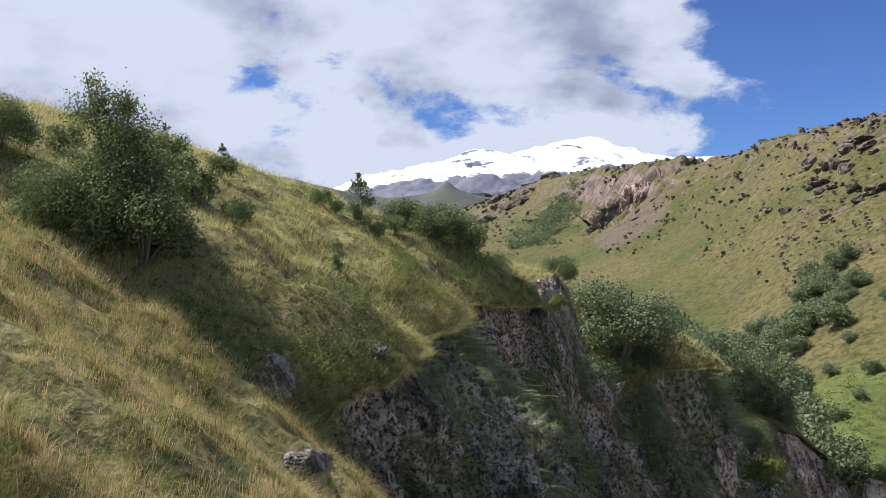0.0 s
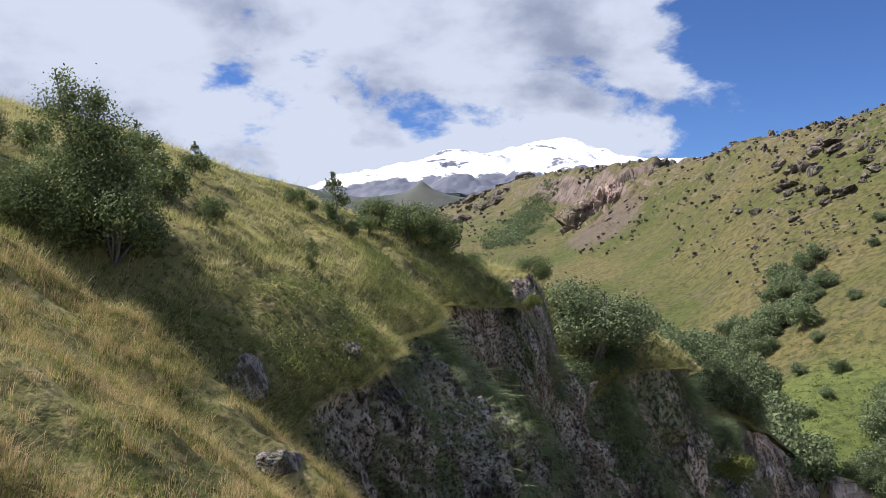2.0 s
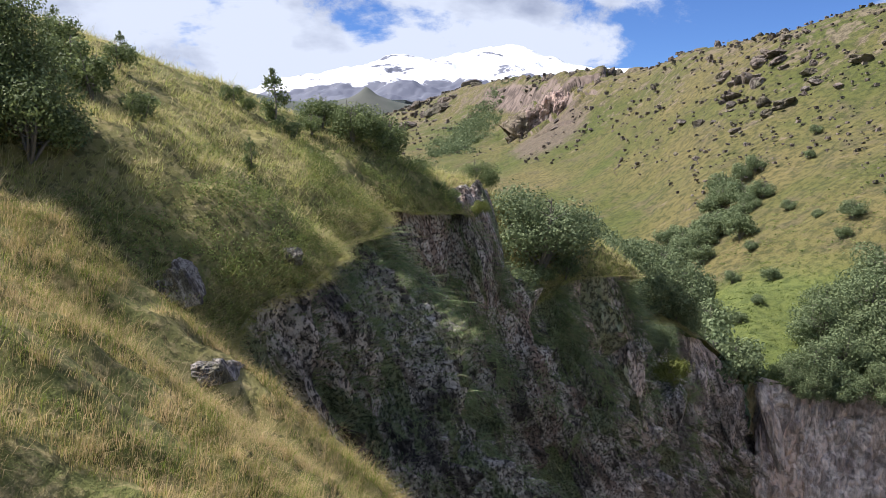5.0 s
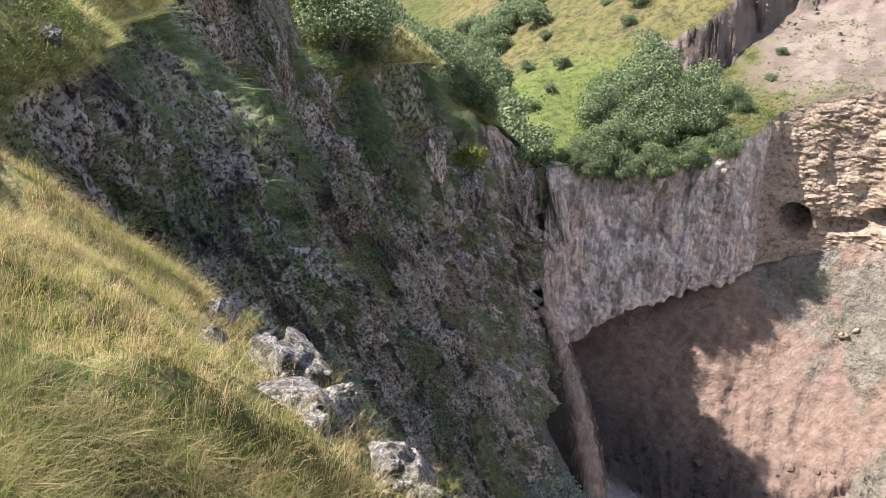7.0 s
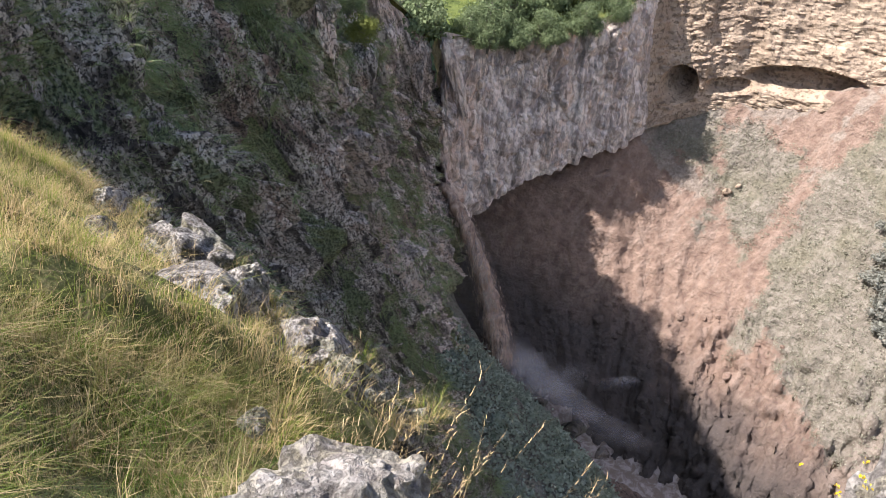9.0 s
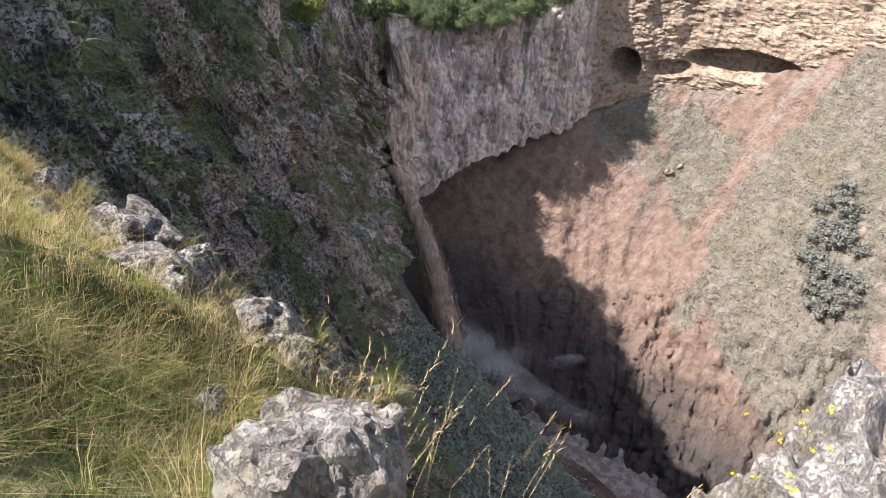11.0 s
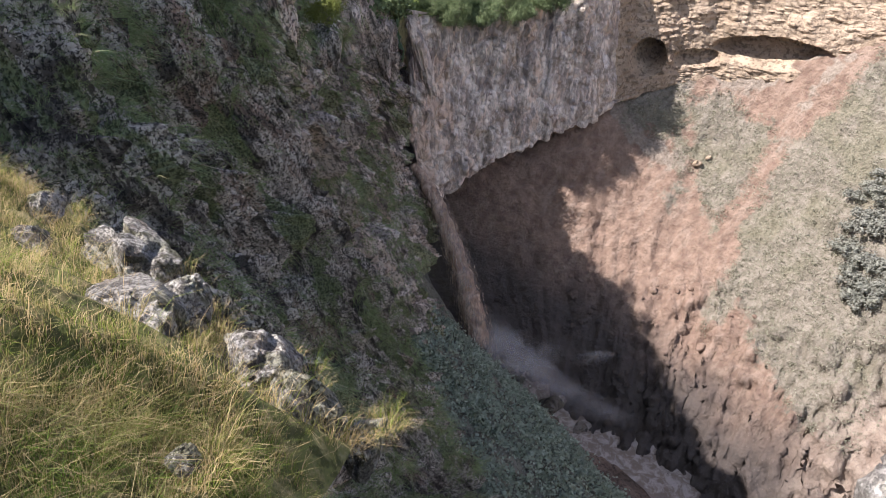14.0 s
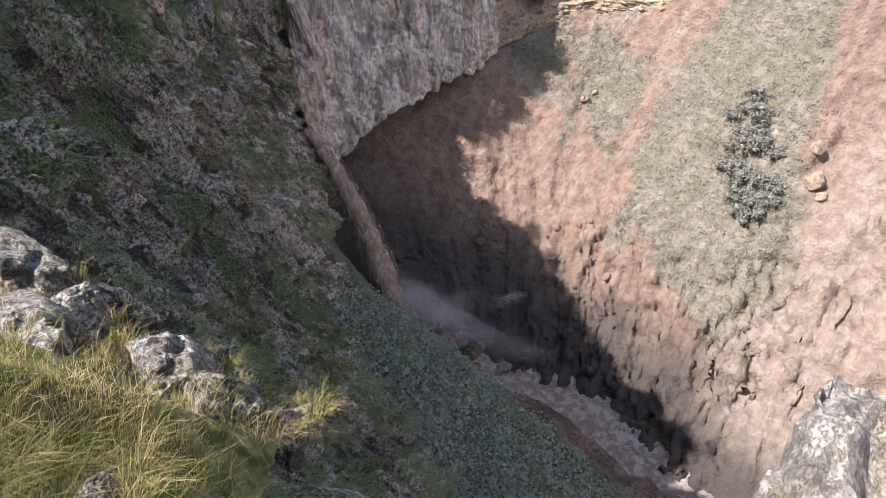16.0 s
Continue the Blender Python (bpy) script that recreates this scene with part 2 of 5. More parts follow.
c_ = n_.mix(n_.math("MULTIPLY", n_.span(n_.math("ADD", chute_, n_.math("MULTIPLY", n_.math("SUBTRACT", b_, 0.5), 1.2)), 0.4, 0.7), 0.85), c_, n_.mix(n_.span(tuft_, 0.42, 0.58), (0.315, 0.265, 0.22), (0.225, 0.188, 0.155)))
# dark rubble low on the left, painted darker still for the canyon's shade
rubble_shade_ = n_.math("ADD", n_.math("ADD", n_.math("MULTIPLY", where_.outputs[2], 0.55), n_.math("MULTIPLY", where_.outputs[0], 0.45)), n_.math("MULTIPLY", a_, 9.0))
c_ = n_.mix(n_.math("MULTIPLY", n_.span(rubble_shade_, -5.0, 2.0, 1.0, 0.0), 0.9), c_, (0.055, 0.049, 0.048))
slab_ = n_.math("MULTIPLY", n_.span(n_.math("ADD", where_.outputs[1], n_.math("MULTIPLY", a_, 12.0)), 36.0, 43.0, 1.0, 0.0), n_.span(where_.outputs[0], 60.0, 66.0))
c_ = n_.mix(n_.math("MULTIPLY", slab_, 0.8), c_, n_.mix(n_.span(b_, 0.4, 0.6), (0.25, 0.19, 0.155), (0.36, 0.29, 0.24)))
peb_ = n_.cells(n_.pos, 2.4)
c_ = n_.mix(n_.math("MULTIPLY", n_.span(peb_, 0.0, 0.22, 1.0, 0.0), 0.35), c_, (0.33, 0.28, 0.24))
grit_ = n_.noise(n_.pos, 3.2, 7.0, 0.8)
c_ = n_.mix(n_.span(grit_, 0.5, 0.6, 0.0, 0.5), c_, (0.085, 0.066, 0.054))
finish(n_, c_, 0.95, n_.math("ADD", n_.math("ADD", b_, n_.math("MULTIPLY", peb_, -0.35)), n_.math("MULTIPLY", grit_, 0.3)), 1.0, 0.4)
MOUNTAIN, n_ = material("mountain_grass")

far_grass, far_dry = (0.08, 0.094, 0.023), (0.15, 0.125, 0.05)
a_ = n_.noise(n_.pos, 0.02, 5.0, 0.6)
b_ = n_.noise(n_.stretch(n_.pos, 1.0, 1.0, 2.0), 0.12, 7.0, 0.65)
c_ = n_.mix(n_.span(a_, 0.38, 0.62), far_grass, far_dry)
c_ = n_.mix(n_.span(b_, 0.5, 0.68), c_, (0.115, 0.098, 0.05))
t_ = n_.noise(n_.pos, 0.7, 6.0, 0.75)
c_ = n_.mix(n_.span(t_, 0.44, 0.60, 0.0, 0.75), c_, (0.035, 0.042, 0.014))
h_ = n_.add("ShaderNodeSeparateXYZ")
n_.join(n_.pos, h_.inputs[0])
stony_ = n_.math("ADD", n_.noise(n_.pos, 0.16, 8.0, 0.7), n_.span(h_.outputs[2], -5.0, 45.0, -0.09, 0.05))
c_ = n_.mix(n_.span(stony_, 0.53, 0.58, 0.0, 0.75), c_, n_.mix(n_.span(t_, 0.42, 0.58), (0.20, 0.16, 0.115), (0.085, 0.068, 0.05)))
up_ = n_.add("ShaderNodeSeparateXYZ")
n_.join(n_.geo.outputs["Normal"], up_.inputs[0])
steep_ = n_.span(n_.math("ADD", up_.outputs[2], n_.math("MULTIPLY", b_, 0.25)), 0.66, 0.80, 1.0, 0.0)
k_ = n_.noise(n_.stretch(n_.pos, 1.0, 1.0, 0.5), 0.25, 7.0, 0.65)
c_ = n_.mix(steep_, c_, n_.mix(n_.span(k_, 0.38, 0.62), (0.085, 0.066, 0.057), (0.22, 0.17, 0.145)))
where_ = n_.add("ShaderNodeVectorMath", operation="DISTANCE")
n_.join(n_.stretch(n_.pos, 1.0, 0.6, 0.0), where_.inputs[0])
where_.inputs[1].default_value = (74.0, 196.0, 0.0)
bare_ = n_.span(n_.math("ADD", where_.outputs["Value"], n_.math("MULTIPLY", k_, 12.0)), 17.0, 24.0, 1.0, 0.0)
c_ = n_.mix(n_.math("MULTIPLY", bare_, 0.85), c_, n_.mix(n_.span(t_, 0.4, 0.6), (0.15, 0.115, 0.09), (0.10, 0.08, 0.062)))
pink_ = n_.add("ShaderNodeVectorMath", operation="DISTANCE")
n_.join(n_.stretch(n_.pos, 1.0, 1.0, 0.0), pink_.inputs[0])
pink_.inputs[1].default_value = (101.0, 88.0, 0.0)
bare2_ = n_.span(n_.math("ADD", pink_.outputs["Value"], n_.math("MULTIPLY", k_, 26.0)), 27.0, 36.0, 1.0, 0.0)
c_ = n_.mix(n_.math("MULTIPLY", bare2_, 0.9), c_, n_.mix(n_.span(k_, 0.4, 0.6), (0.16, 0.122, 0.104), (0.24, 0.19, 0.162)))
lush_ = n_.add("ShaderNodeVectorMath", operation="DISTANCE")
n_.join(n_.stretch(n_.pos, 1.0, 0.7, 0.0), lush_.inputs[0])
lush_.inputs[1].default_value = (52.0, 68.0, 0.0)
wet_ = n_.span(n_.math("ADD", lush_.outputs["Value"], n_.math("MULTIPLY", a_, 14.0)), 20.0, 29.0, 1.0, 0.0)
c_ = n_.mix(n_.math("MULTIPLY", wet_, 0.85), c_, n_.mix(n_.span(t_, 0.42, 0.6), (0.12, 0.15, 0.038), (0.07, 0.095, 0.024)))
finish(n_, c_, 0.95, n_.math("ADD", b_, n_.math("MULTIPLY", t_, 0.4)), 0.8, 1.2)

# distance haze and cloud shade are mixed into this dull green
FAR_HILL, n_ = material("far_hill_grass")
b_ = n_.noise(n_.pos, 0.006, 8.0, 0.6)
finish(n_, n_.mix(n_.span(b_, 0.4, 0.62), (0.055, 0.075, 0.06), (0.11, 0.115, 0.10)), 0.95)

SNOW, n_ = material("snow")
b_ = n_.noise(n_.stretch(n_.pos, 1.0, 1.0, 1.6), 0.006, 10.0, 0.66)
h_ = n_.add("ShaderNodeSeparateXYZ")
n_.join(n_.pos, h_.inputs[0])
k_ = n_.math("ADD", b_, n_.span(h_.outputs[2], 240.0, 400.0, 0.24, -0.06))
finish(n_, n_.mix(n_.span(k_, 0.49, 0.55), (0.78, 0.81, 0.87), (0.12, 0.13, 0.17)), 0.6)

WATER, n_ = material("silty_water")
b_ = n_.noise(n_.stretch(n_.pos, 1.0, 1.0, 0.12), 2.2, 6.0, 0.6)
finish(n_, n_.mix(n_.span(b_, 0.38, 0.66), (0.23, 0.155, 0.115), (0.46, 0.345, 0.275)), 0.5, b_, 0.5, 0.2)

STREAM, n_ = material("stream_foam")
b_ = n_.noise(n_.pos, 0.9, 8.0, 0.65, warp=0.6)
finish(n_, n_.mix(n_.span(b_, 0.42, 0.62), (0.17, 0.13, 0.105), (0.33, 0.285, 0.26)), 0.4, b_, 0.6, 0.3)


# ---- numbers: noise over arrays ----
def hashed(i, j, k, seed):
    n = (i * 374761393 + j * 668265263 + k * 1274126177 + seed * 974634777) & 0xFFFFFFFF
    n = ((n ^ (n >> 13)) * 1274126177) & 0xFFFFFFFF
    n = ((n ^ (n >> 16)) * 2246822519) & 0xFFFFFFFF
    return ((n ^ (n >> 15)) & 0xFFFFFF) / float(0xFFFFFF)


def value_noise(p, seed=0):
    """Smooth noise in -1..1 at the rows of p."""
    c = np.floor(p).astype(np.int64)
    f = p - c
    f = f * f * f * (f * (f * 6 - 15) + 10)
    total = 0.0
    for dx in (0, 1):
        for dy in (0, 1):
            for dz in (0, 1):
                wt = np.where(dx, f[..., 0], 1 - f[..., 0]) * np.where(dy, f[..., 1], 1 - f[..., 1]) * np.where(dz, f[..., 2], 1 - f[..., 2])
                total = total + wt * hashed(c[..., 0] + dx, c[..., 1] + dy, c[..., 2] + dz, seed)
    return total * 2 - 1


def fbm(p, scale, octaves=4, seed=0, gain=0.5):
    q = np.asarray(p, float) * scale
    out, amp = 0.0, 1.0
    for k in range(octaves):
        out = out + amp * value_noise(q + 17.3 * k, seed + k)
        q, amp = q * 2.03, amp * gain
    return out


def blocks(p, size, seed=0):
    """Per-cell random value in -1..1 and the distance to the second nearest cell less that to the nearest: broken rock."""
    q = np.asarray(p, float) / np.asarray(size, float)
    c = np.floor(q).astype(np.int64)
    best = np.full(q.shape[:-1], 1e9)
    second, value = best.copy(), np.zeros(q.shape[:-1])
    for dx in (-1, 0, 1):
        for dy in (-1, 0, 1):
            for dz in (-1, 0, 1):
                i, j, k = c[..., 0] + dx, c[..., 1] + dy, c[..., 2] + dz
                s = np.stack([i + hashed(i, j, k, seed), j + hashed(i, j, k, seed + 1), k + hashed(i, j, k, seed + 2)], -1)
                d = np.sqrt(((q - s) ** 2).sum(-1))
                near = d < best
                second = np.where(near, best, np.minimum(second, d))
                value = np.where(near, hashed(i, j, k, seed + 3) * 2 - 1, value)
                best = np.where(near, d, best)
    return value, np.clip((second - best) * 3, 0, 1), np.clip(best, 0, 1)


# ---- meshes ----
def mesh_of(name, verts, faces, mats, smooth=True, indices=None):
    """A mesh from arrays; all faces have the same number of corners."""
    verts, faces = np.asarray(verts, np.float32), np.asarray(faces, np.int32)
    me = bpy.data.meshes.new(name)
    me.vertices.add(len(verts))
    me.vertices.foreach_set("co", verts.ravel())
    me.loops.add(faces.size)
    me.loops.foreach_set("vertex_index", faces.ravel())
    me.polygons.add(len(faces))
    me.polygons.foreach_set("loop_start", np.arange(len(faces), dtype=np.int32) * faces.shape[1])
    for m in mats if isinstance(mats, (list, tuple)) else [mats]:
        me.materials.append(m)
    me.polygons.foreach_set("use_smooth", np.full(len(faces), smooth))
    if indices is not None:
        me.polygons.foreach_set("material_index", np.asarray(indices, np.int32))
    me.update(calc_edges=True)
    return me


def grid_faces(nu, nv):
    i = np.arange((nu - 1) * (nv - 1))
    a = (i // (nv - 1)) * nv + i % (nv - 1)
    return np.stack([a, a + 1, a + nv + 1, a + nv], 1)


def smooth_through(points, s):
    """Catmull-Rom along axis 0 at the places s in 0..1."""
    p = np.asarray(points, float)
    n = len(p)
    x = np.clip(np.asarray(s) * (n - 1), 0, n - 1 - 1e-9)
    i = x.astype(int)
    f = (x - i).reshape((-1,) + (1,) * (p.ndim - 1))
    p0, p1, p2, p3 = (p[np.clip(i + k, 0, n - 1)] for k in (-1, 0, 1, 2))
    return 0.5 * (2 * p1 + (p2 - p0) * f + (2 * p0 - 5 * p1 + 4 * p2 - p3) * f**2 + (3 * p1 - p0 - 3 * p2 + p3) * f**3)


def even(points, n, power=0.5):
    """Places 0..1 along stations, more where the stations lie far apart."""
    p = np.asarray(points, float)
    d = np.linalg.norm(np.diff(p, axis=0), axis=1) ** power
    c = np.concatenate([[0], np.cumsum(d)]) / d.sum()
    return np.interp(np.linspace(0, 1, n), c, np.linspace(0, 1, len(p)))


def loft(lines, nu, nv, power=0.6):
    """A grid through lines of equally many stations: nu along, nv across."""
    lines = np.asarray(lines, float)
    s = even(lines.mean(0), nu, power)
    along = np.stack([smooth_through(l, s) for l in lines])
    return smooth_through(along, np.linspace(0, 1, nv)).transpose(1, 0, 2)


def normals_of(g, facing=(0.6, -0.5, 0.6)):
    du, dv = np.gradient(g, axis=0), np.gradient(g, axis=1)
    n = np.cross(du, dv)
    n = n / np.maximum(np.linalg.norm(n, axis=-1, keepdims=True), 1e-9)
    return n if (n * np.asarray(facing)).sum() > 0 else -n


def sheet(name, g, mat, label, category, kind="structure", parent=None, smooth=True):
    nu, nv = g.shape[:2]
    ob = new(name, mesh_of(name, g.reshape(-1, 3), grid_faces(nu, nv), mat, smooth))
    if parent is not None:
        ob.parent = parent
        return ob
    return tagged(ob, label, category, "", kind)


# ---- the left bank: rim, slope and hillside ----
RIM = np.array([  # y, x, z of the canyon's near rim
    (-60, 8, 3), (-20, 5, -1.2), (-3, 3.4, -2.5), (-1, 2.7, -2.45), (0.5, 2.2, -2.5), (1.3, 1.6, -2.65), (2.0, 1.1, -2.7), (3.4, 1.05, -3.9), (5.5, 1.75, -5.7), (8.4, 3.1, -7.35), (12.6, 2.75, -8.4),
    (15.6, 1.5, -8.4), (17.6, -1.3, -6.2), (19, -3.2, -3.7), (22, -2.0, -2.4), (26, -1.0, -2.1), (30, -0.1, -1.6), (34, 1.2, -1.3), (37.8, 4.7, -1.9),
    (40, 6.5, -5.0), (42.4, 8.0, -7.4), (45, 10.0, -7.0), (47, 14.0, -6.2), (49.5, 17.2, -6.9), (53.5, 17.0, -8.5), (60, 19.6, -12.5), (67, 26.0, -13.8),
    (77, 34.3, -17.9), (80, 40.3, -22.9), (88, 43.2, -27)])
RIM_FAR = np.array([(110, 44, -29), (150, 44, -27), (230, 20, -18), (330, 10, -10)])
SLOPE = np.array([(-60, 0.35), (-5, 0.4), (-1, 0.36), (1, 0.34), (5, 0.7), (9, 1.02), (16, 1.12), (18, 0.95), (20, 0.72), (26, 0.78), (37, 0.67), (49, 0.66), (70, 0.6), (330, 0.5)])
ALL_RIM = np.concatenate([RIM, RIM_FAR])
STATIONS = np.linspace(0, 1, 436)
rough_rim = smooth_through(RIM, STATIONS)
wob_ = np.stack([np.zeros(436), rough_rim[:, 0], rough_rim[:, 0] * 0], -1)
calm_ = np.clip((rough_rim[:, 0] - 2.5) / 3, 0.1, 1)
rough_rim[:, 1] += calm_ * (0.45 * fbm(wob_, 0.45, 4, 301))
rough_rim[:, 2] += calm_ * (0.22 * fbm(wob_, 0.6, 4, 311))
rough_rim[:, 0] = np.maximum.accumulate(rough_rim[:, 0]) + np.arange(436) * 1e-5
ALL_RIM = np.concatenate([rough_rim, RIM_FAR])


def bank_height(x, y):
    """The hillside's height, for arrays."""
    rx, rz = np.interp(y, ALL_RIM[:, 0], ALL_RIM[:, 1]), np.interp(y, ALL_RIM[:, 0], ALL_RIM[:, 2])
    slope = np.interp(y, SLOPE[:, 0], SLOPE[:, 1])
    dx = np.maximum(rx - x, 0)
    z = rz + slope * 20 * (1 - np.exp(-dx / 20)) + 0.02 * np.maximum(dx - 25, 0)
    p = np.stack([x, y, np.zeros_like(x)], -1)
    fade = np.clip(dx / 1.5, 0.15, 1)
    z = z - 0.55 * np.exp(-dx / 1.3) * np.clip((y - 2.5) / 2, 0, 1)
    return z + fade * (0.3 * fbm(p, 0.22, 3, 5) + 0.2 * fbm(p, 0.8, 3, 9) + np.clip((y - 5) / 3, 0, 1) * 0.09 * fbm(p, 2.3, 2, 10))


ys = np.concatenate([np.linspace(-60, -6, 14)[:-1], np.linspace(-6, 56, 360)[:-1], np.linspace(56, 95, 60)[:-1], np.linspace(95, 330, 40)])
dxs = np.concatenate([[0], np.cumsum(np.geomspace(0.08, 9.0, 170) ** 0.92)])
dxs = dxs / dxs[-1] * 190
rx_ = np.interp(ys, ALL_RIM[:, 0], ALL_RIM[:, 1])
X_ = rx_[:, None] - dxs[None, :]
Y_ = np.repeat(ys[:, None], len(dxs), 1)
bank_grid = np.stack([X_, Y_, bank_height(X_, Y_)], -1)
sheet("hillside", bank_grid[:, ::-1], TURF, "steep grassy hillside above the gorge", "hillside")

# ---- the left canyon wall ----
WALL_MID = [(18, -60, -25), (12, -20, -24), (10, -4, -22), (9.5, -1, -21.5), (9.2, 1, -21), (9, 2, -20.5), (8.6, 3.5, -20), (8.4, 5, -19.5), (8.4, 7, -19), (8.6, 9.5, -18.5), (8.0, 13, -18), (5.0, 16.5, -17.8),
            (3.2, 19.5, -16), (3.0, 22, -14), (3.3, 25, -12.4), (4.5, 29, -12.5), (5.5, 32.5, -13), (7.5, 35.5, -13.5), (9.5, 38.5, -14.5), (11, 41, -15.5), (12, 43, -16.5),
            (13.5, 45.5, -16.5), (16.2, 48.5, -16.5), (18.0, 50.9, -16.5), (17.8, 55, -17), (20.6, 61, -20), (27.8, 68.2, -25), (36.5, 76.5, -30), (40.7, 79.9, -34), (44.2, 88.5, -37)]
WALL_BASE = [(28, -60, -66), (24, -20, -63), (22, -2, -62), (22, 2, -61.5), (22, 5, -61), (22, 8, -60.5), (22.1, 11, -60), (22.4, 14, -59.5), (22.7, 18, -59), (23, 22, -58.5), (23.6, 28, -57.5), (24, 32, -57),
             (24.4, 35, -56.5), (24.7, 37.5, -56), (25, 40, -55.6), (25.8, 43, -55), (26.6, 46, -54.5), (27.2, 49, -53.8), (28, 51.5, -53.4), (28.8, 54, -53), (29.6, 56, -52.6),
             (30.3, 58, -52.2), (31, 60, -51.8), (31.7, 62, -51.4), (32.6, 64, -51), (34, 67, -50.4), (36.3, 72, -49.6), (39.2, 77.4, -48.6), (41.2, 79.8, -47.5), (44.2, 88.5, -47.5)]
top_ = rough_rim[:, [1, 0, 2]]
WALL_MID, WALL_BASE = smooth_through(WALL_MID, STATIONS), smooth_through(WALL_BASE, STATIONS)
low_ = np.asarray(WALL_BASE) + (1.5, -0.5, -5)
brink_ = 0.62 * (top_ + (-0.7, 0, -0.5)) + 0.38 * WALL_MID + np.interp(top_[:, 1], [1, 4, 18, 23], [0, 1, 1, 0])[:, None] * (-1.7, 0, -1.6)
wall_grid = loft([top_ + (-0.7, 0, -0.5), brink_, WALL_MID, 0.45 * np.asarray(WALL_MID) + 0.55 * np.asarray(WALL_BASE) + (-1.2, 0.8, 0), WALL_BASE, low_], 900, 340, 0.5)


def craggy(g, amount, columns, small, seed, hold=0.0, cap=0.0, shear=0.0, ribs=0.55, ease=1.0, facing=(0.8, -0.5, 0.2), broad=0.8, joint=0.15, lean=0.0, fine=0.0):
    """Broken rock along the normal: tall ribs, knobs and grain, with dark joints; hold keeps the first rows in place."""
    n = normals_of(g, facing)
    q = g + fbm(g, 0.22, 3, seed)[..., None] * 0.7
    q[..., 1] += shear * g[..., 2]
    q[..., 0] += lean * g[..., 2]
    v1, e1, f1 = blocks(q, columns, seed)
    v2, e2, f2 = blocks(g + g[..., 2:] * (lean, shear, 0) + fbm(g, 0.8, 2, seed + 3)[..., None] * 0.25, small, seed + 7)
    rib = 1 - 2 * np.abs(fbm(q * (1, 1, 0.22), 0.30, 3, seed + 13))
    d = amount * (0.42 * v1 * e1 + 0.5 * (0.5 - f1) + (0.28 * v2 * e2 + 0.55 * (0.45 - f2) - 0.5 * joint * (1 - e2) ** 2 - joint * (1 - e1) ** 2) + ribs * rib - 0.35 * ribs + broad * fbm(g * (1, 1, 0.6), 0.09, 4, seed + 11, 0.55))
    if fine:
        d = d + fine * ((1 - 2.2 * np.abs(fbm(q * (1, 1, 0.16), 0.85, 3, seed + 17))) * 0.55 + 0.5 * fbm(q * (1, 1, 0.3), 1.7, 3, seed + 19, 0.6))
    d = d * ease - (1 - ease) * 0.4 * amount
    if hold:
        d = d * np.clip(np.linspace(0, 1, g.shape[1]) / hold, cap, 1)[None, :]
    return g + n * d[..., None]


wall_grid = craggy(wall_grid, 1.35, (1.7, 1.7, 11.0), (0.75, 0.75, 3.2), 21, 0.3, 0.1, 0.12, 1.6, np.interp(wall_grid[..., 1], [6, 17, 24], [0.05, 0.1, 1.0]), broad=1.3, joint=0.35, lean=0.43, fine=1.25)
part_way = int(np.argmax(wall_grid[:, 68, 1] > 46.0))
sheet("canyon_wall_cleft", wall_grid[part_way:], CLEFT_ROCK, "reddish broken rock wall beside the cleft", "cliff", smooth=False)
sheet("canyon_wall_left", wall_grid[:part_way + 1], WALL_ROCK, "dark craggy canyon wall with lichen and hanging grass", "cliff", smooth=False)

# ---- the head wall over the fall, the ochre cliff to its side ----
HEAD_TOP = [(47, 92, -26), (43.2, 82, -24.5), (42.4, 79.6, -24), (46, 79.6, -25), (51, 79, -25.3), (58, 77.6, -25.2), (65.6, 76.6, -23.3), (69, 77.2, -22), (76.7, 79.5, -19.7),
            (82.6, 76.8, -18), (88, 74, -16.8), (95, 67, -17), (101, 56, -19), (106, 47, -20)]
HEAD_LOW = [(46, 92, -48), (43, 82, -47), (41.9, 79.2, -46.5), (43.7, 78.2, -49.2), (47.3, 78.0, -47.2), (52.4, 78.0, -44.8), (62.2, 76.6, -41.7), (67.2, 75.9, -41.0), (76, 77, -38.5),
            (83, 75, -37.6), (88, 71, -36.8), (93, 64, -35.5), (98.5, 55, -29), (103, 47, -23)]
back_ = np.array([(1, 2, 0), (1, 4, 0), (2, 6, 0.5), (2.5, 9, 2), (2.5, 9.5, 2.5), (2, 9, 2.5), (1.5, 7, 2), (1.2, 4, 1), (0.8, 1.5, -1), (0.8, 1.2, -1), (0.8, 0.8, -1), (1, 0.5, -1), (1, 0.3, -1), (1, 0.2, -1)])
HEAD_TOP, HEAD_LOW = np.asarray(HEAD_TOP, float), np.asarray(HEAD_LOW, float)
head_grid = loft([HEAD_TOP + (0.6, 1.2, 0.3), HEAD_TOP * 0.5 + HEAD_LOW * 0.5 + (0, 0.6, 0), HEAD_LOW, HEAD_LOW + back_ * 0.5, HEAD_LOW + back_], 420, 200, 0.7)
fluted = craggy(head_grid, 0.8, (2.4, 2.4, 4.0), (0.9, 0.9, 1.3), 51, 0.06, 0.4, facing=(0.1, -1, 0), joint=0.4, ribs=0.4, broad=1.5)
bedded = craggy(head_grid, 0.45, (3.4, 3.4, 1.5), (1.3, 1.3, 0.45), 54, 0.06, 0.4, facing=(-0.3, -1, 0))
blend_ = np.clip((head_grid[..., 0] - 70) / 6, 0, 1)[..., None]
head_grid = fluted * (1 - blend_) + bedded * blend_
cut = int(np.argmax(head_grid[:, 60, 0] > 73.0))
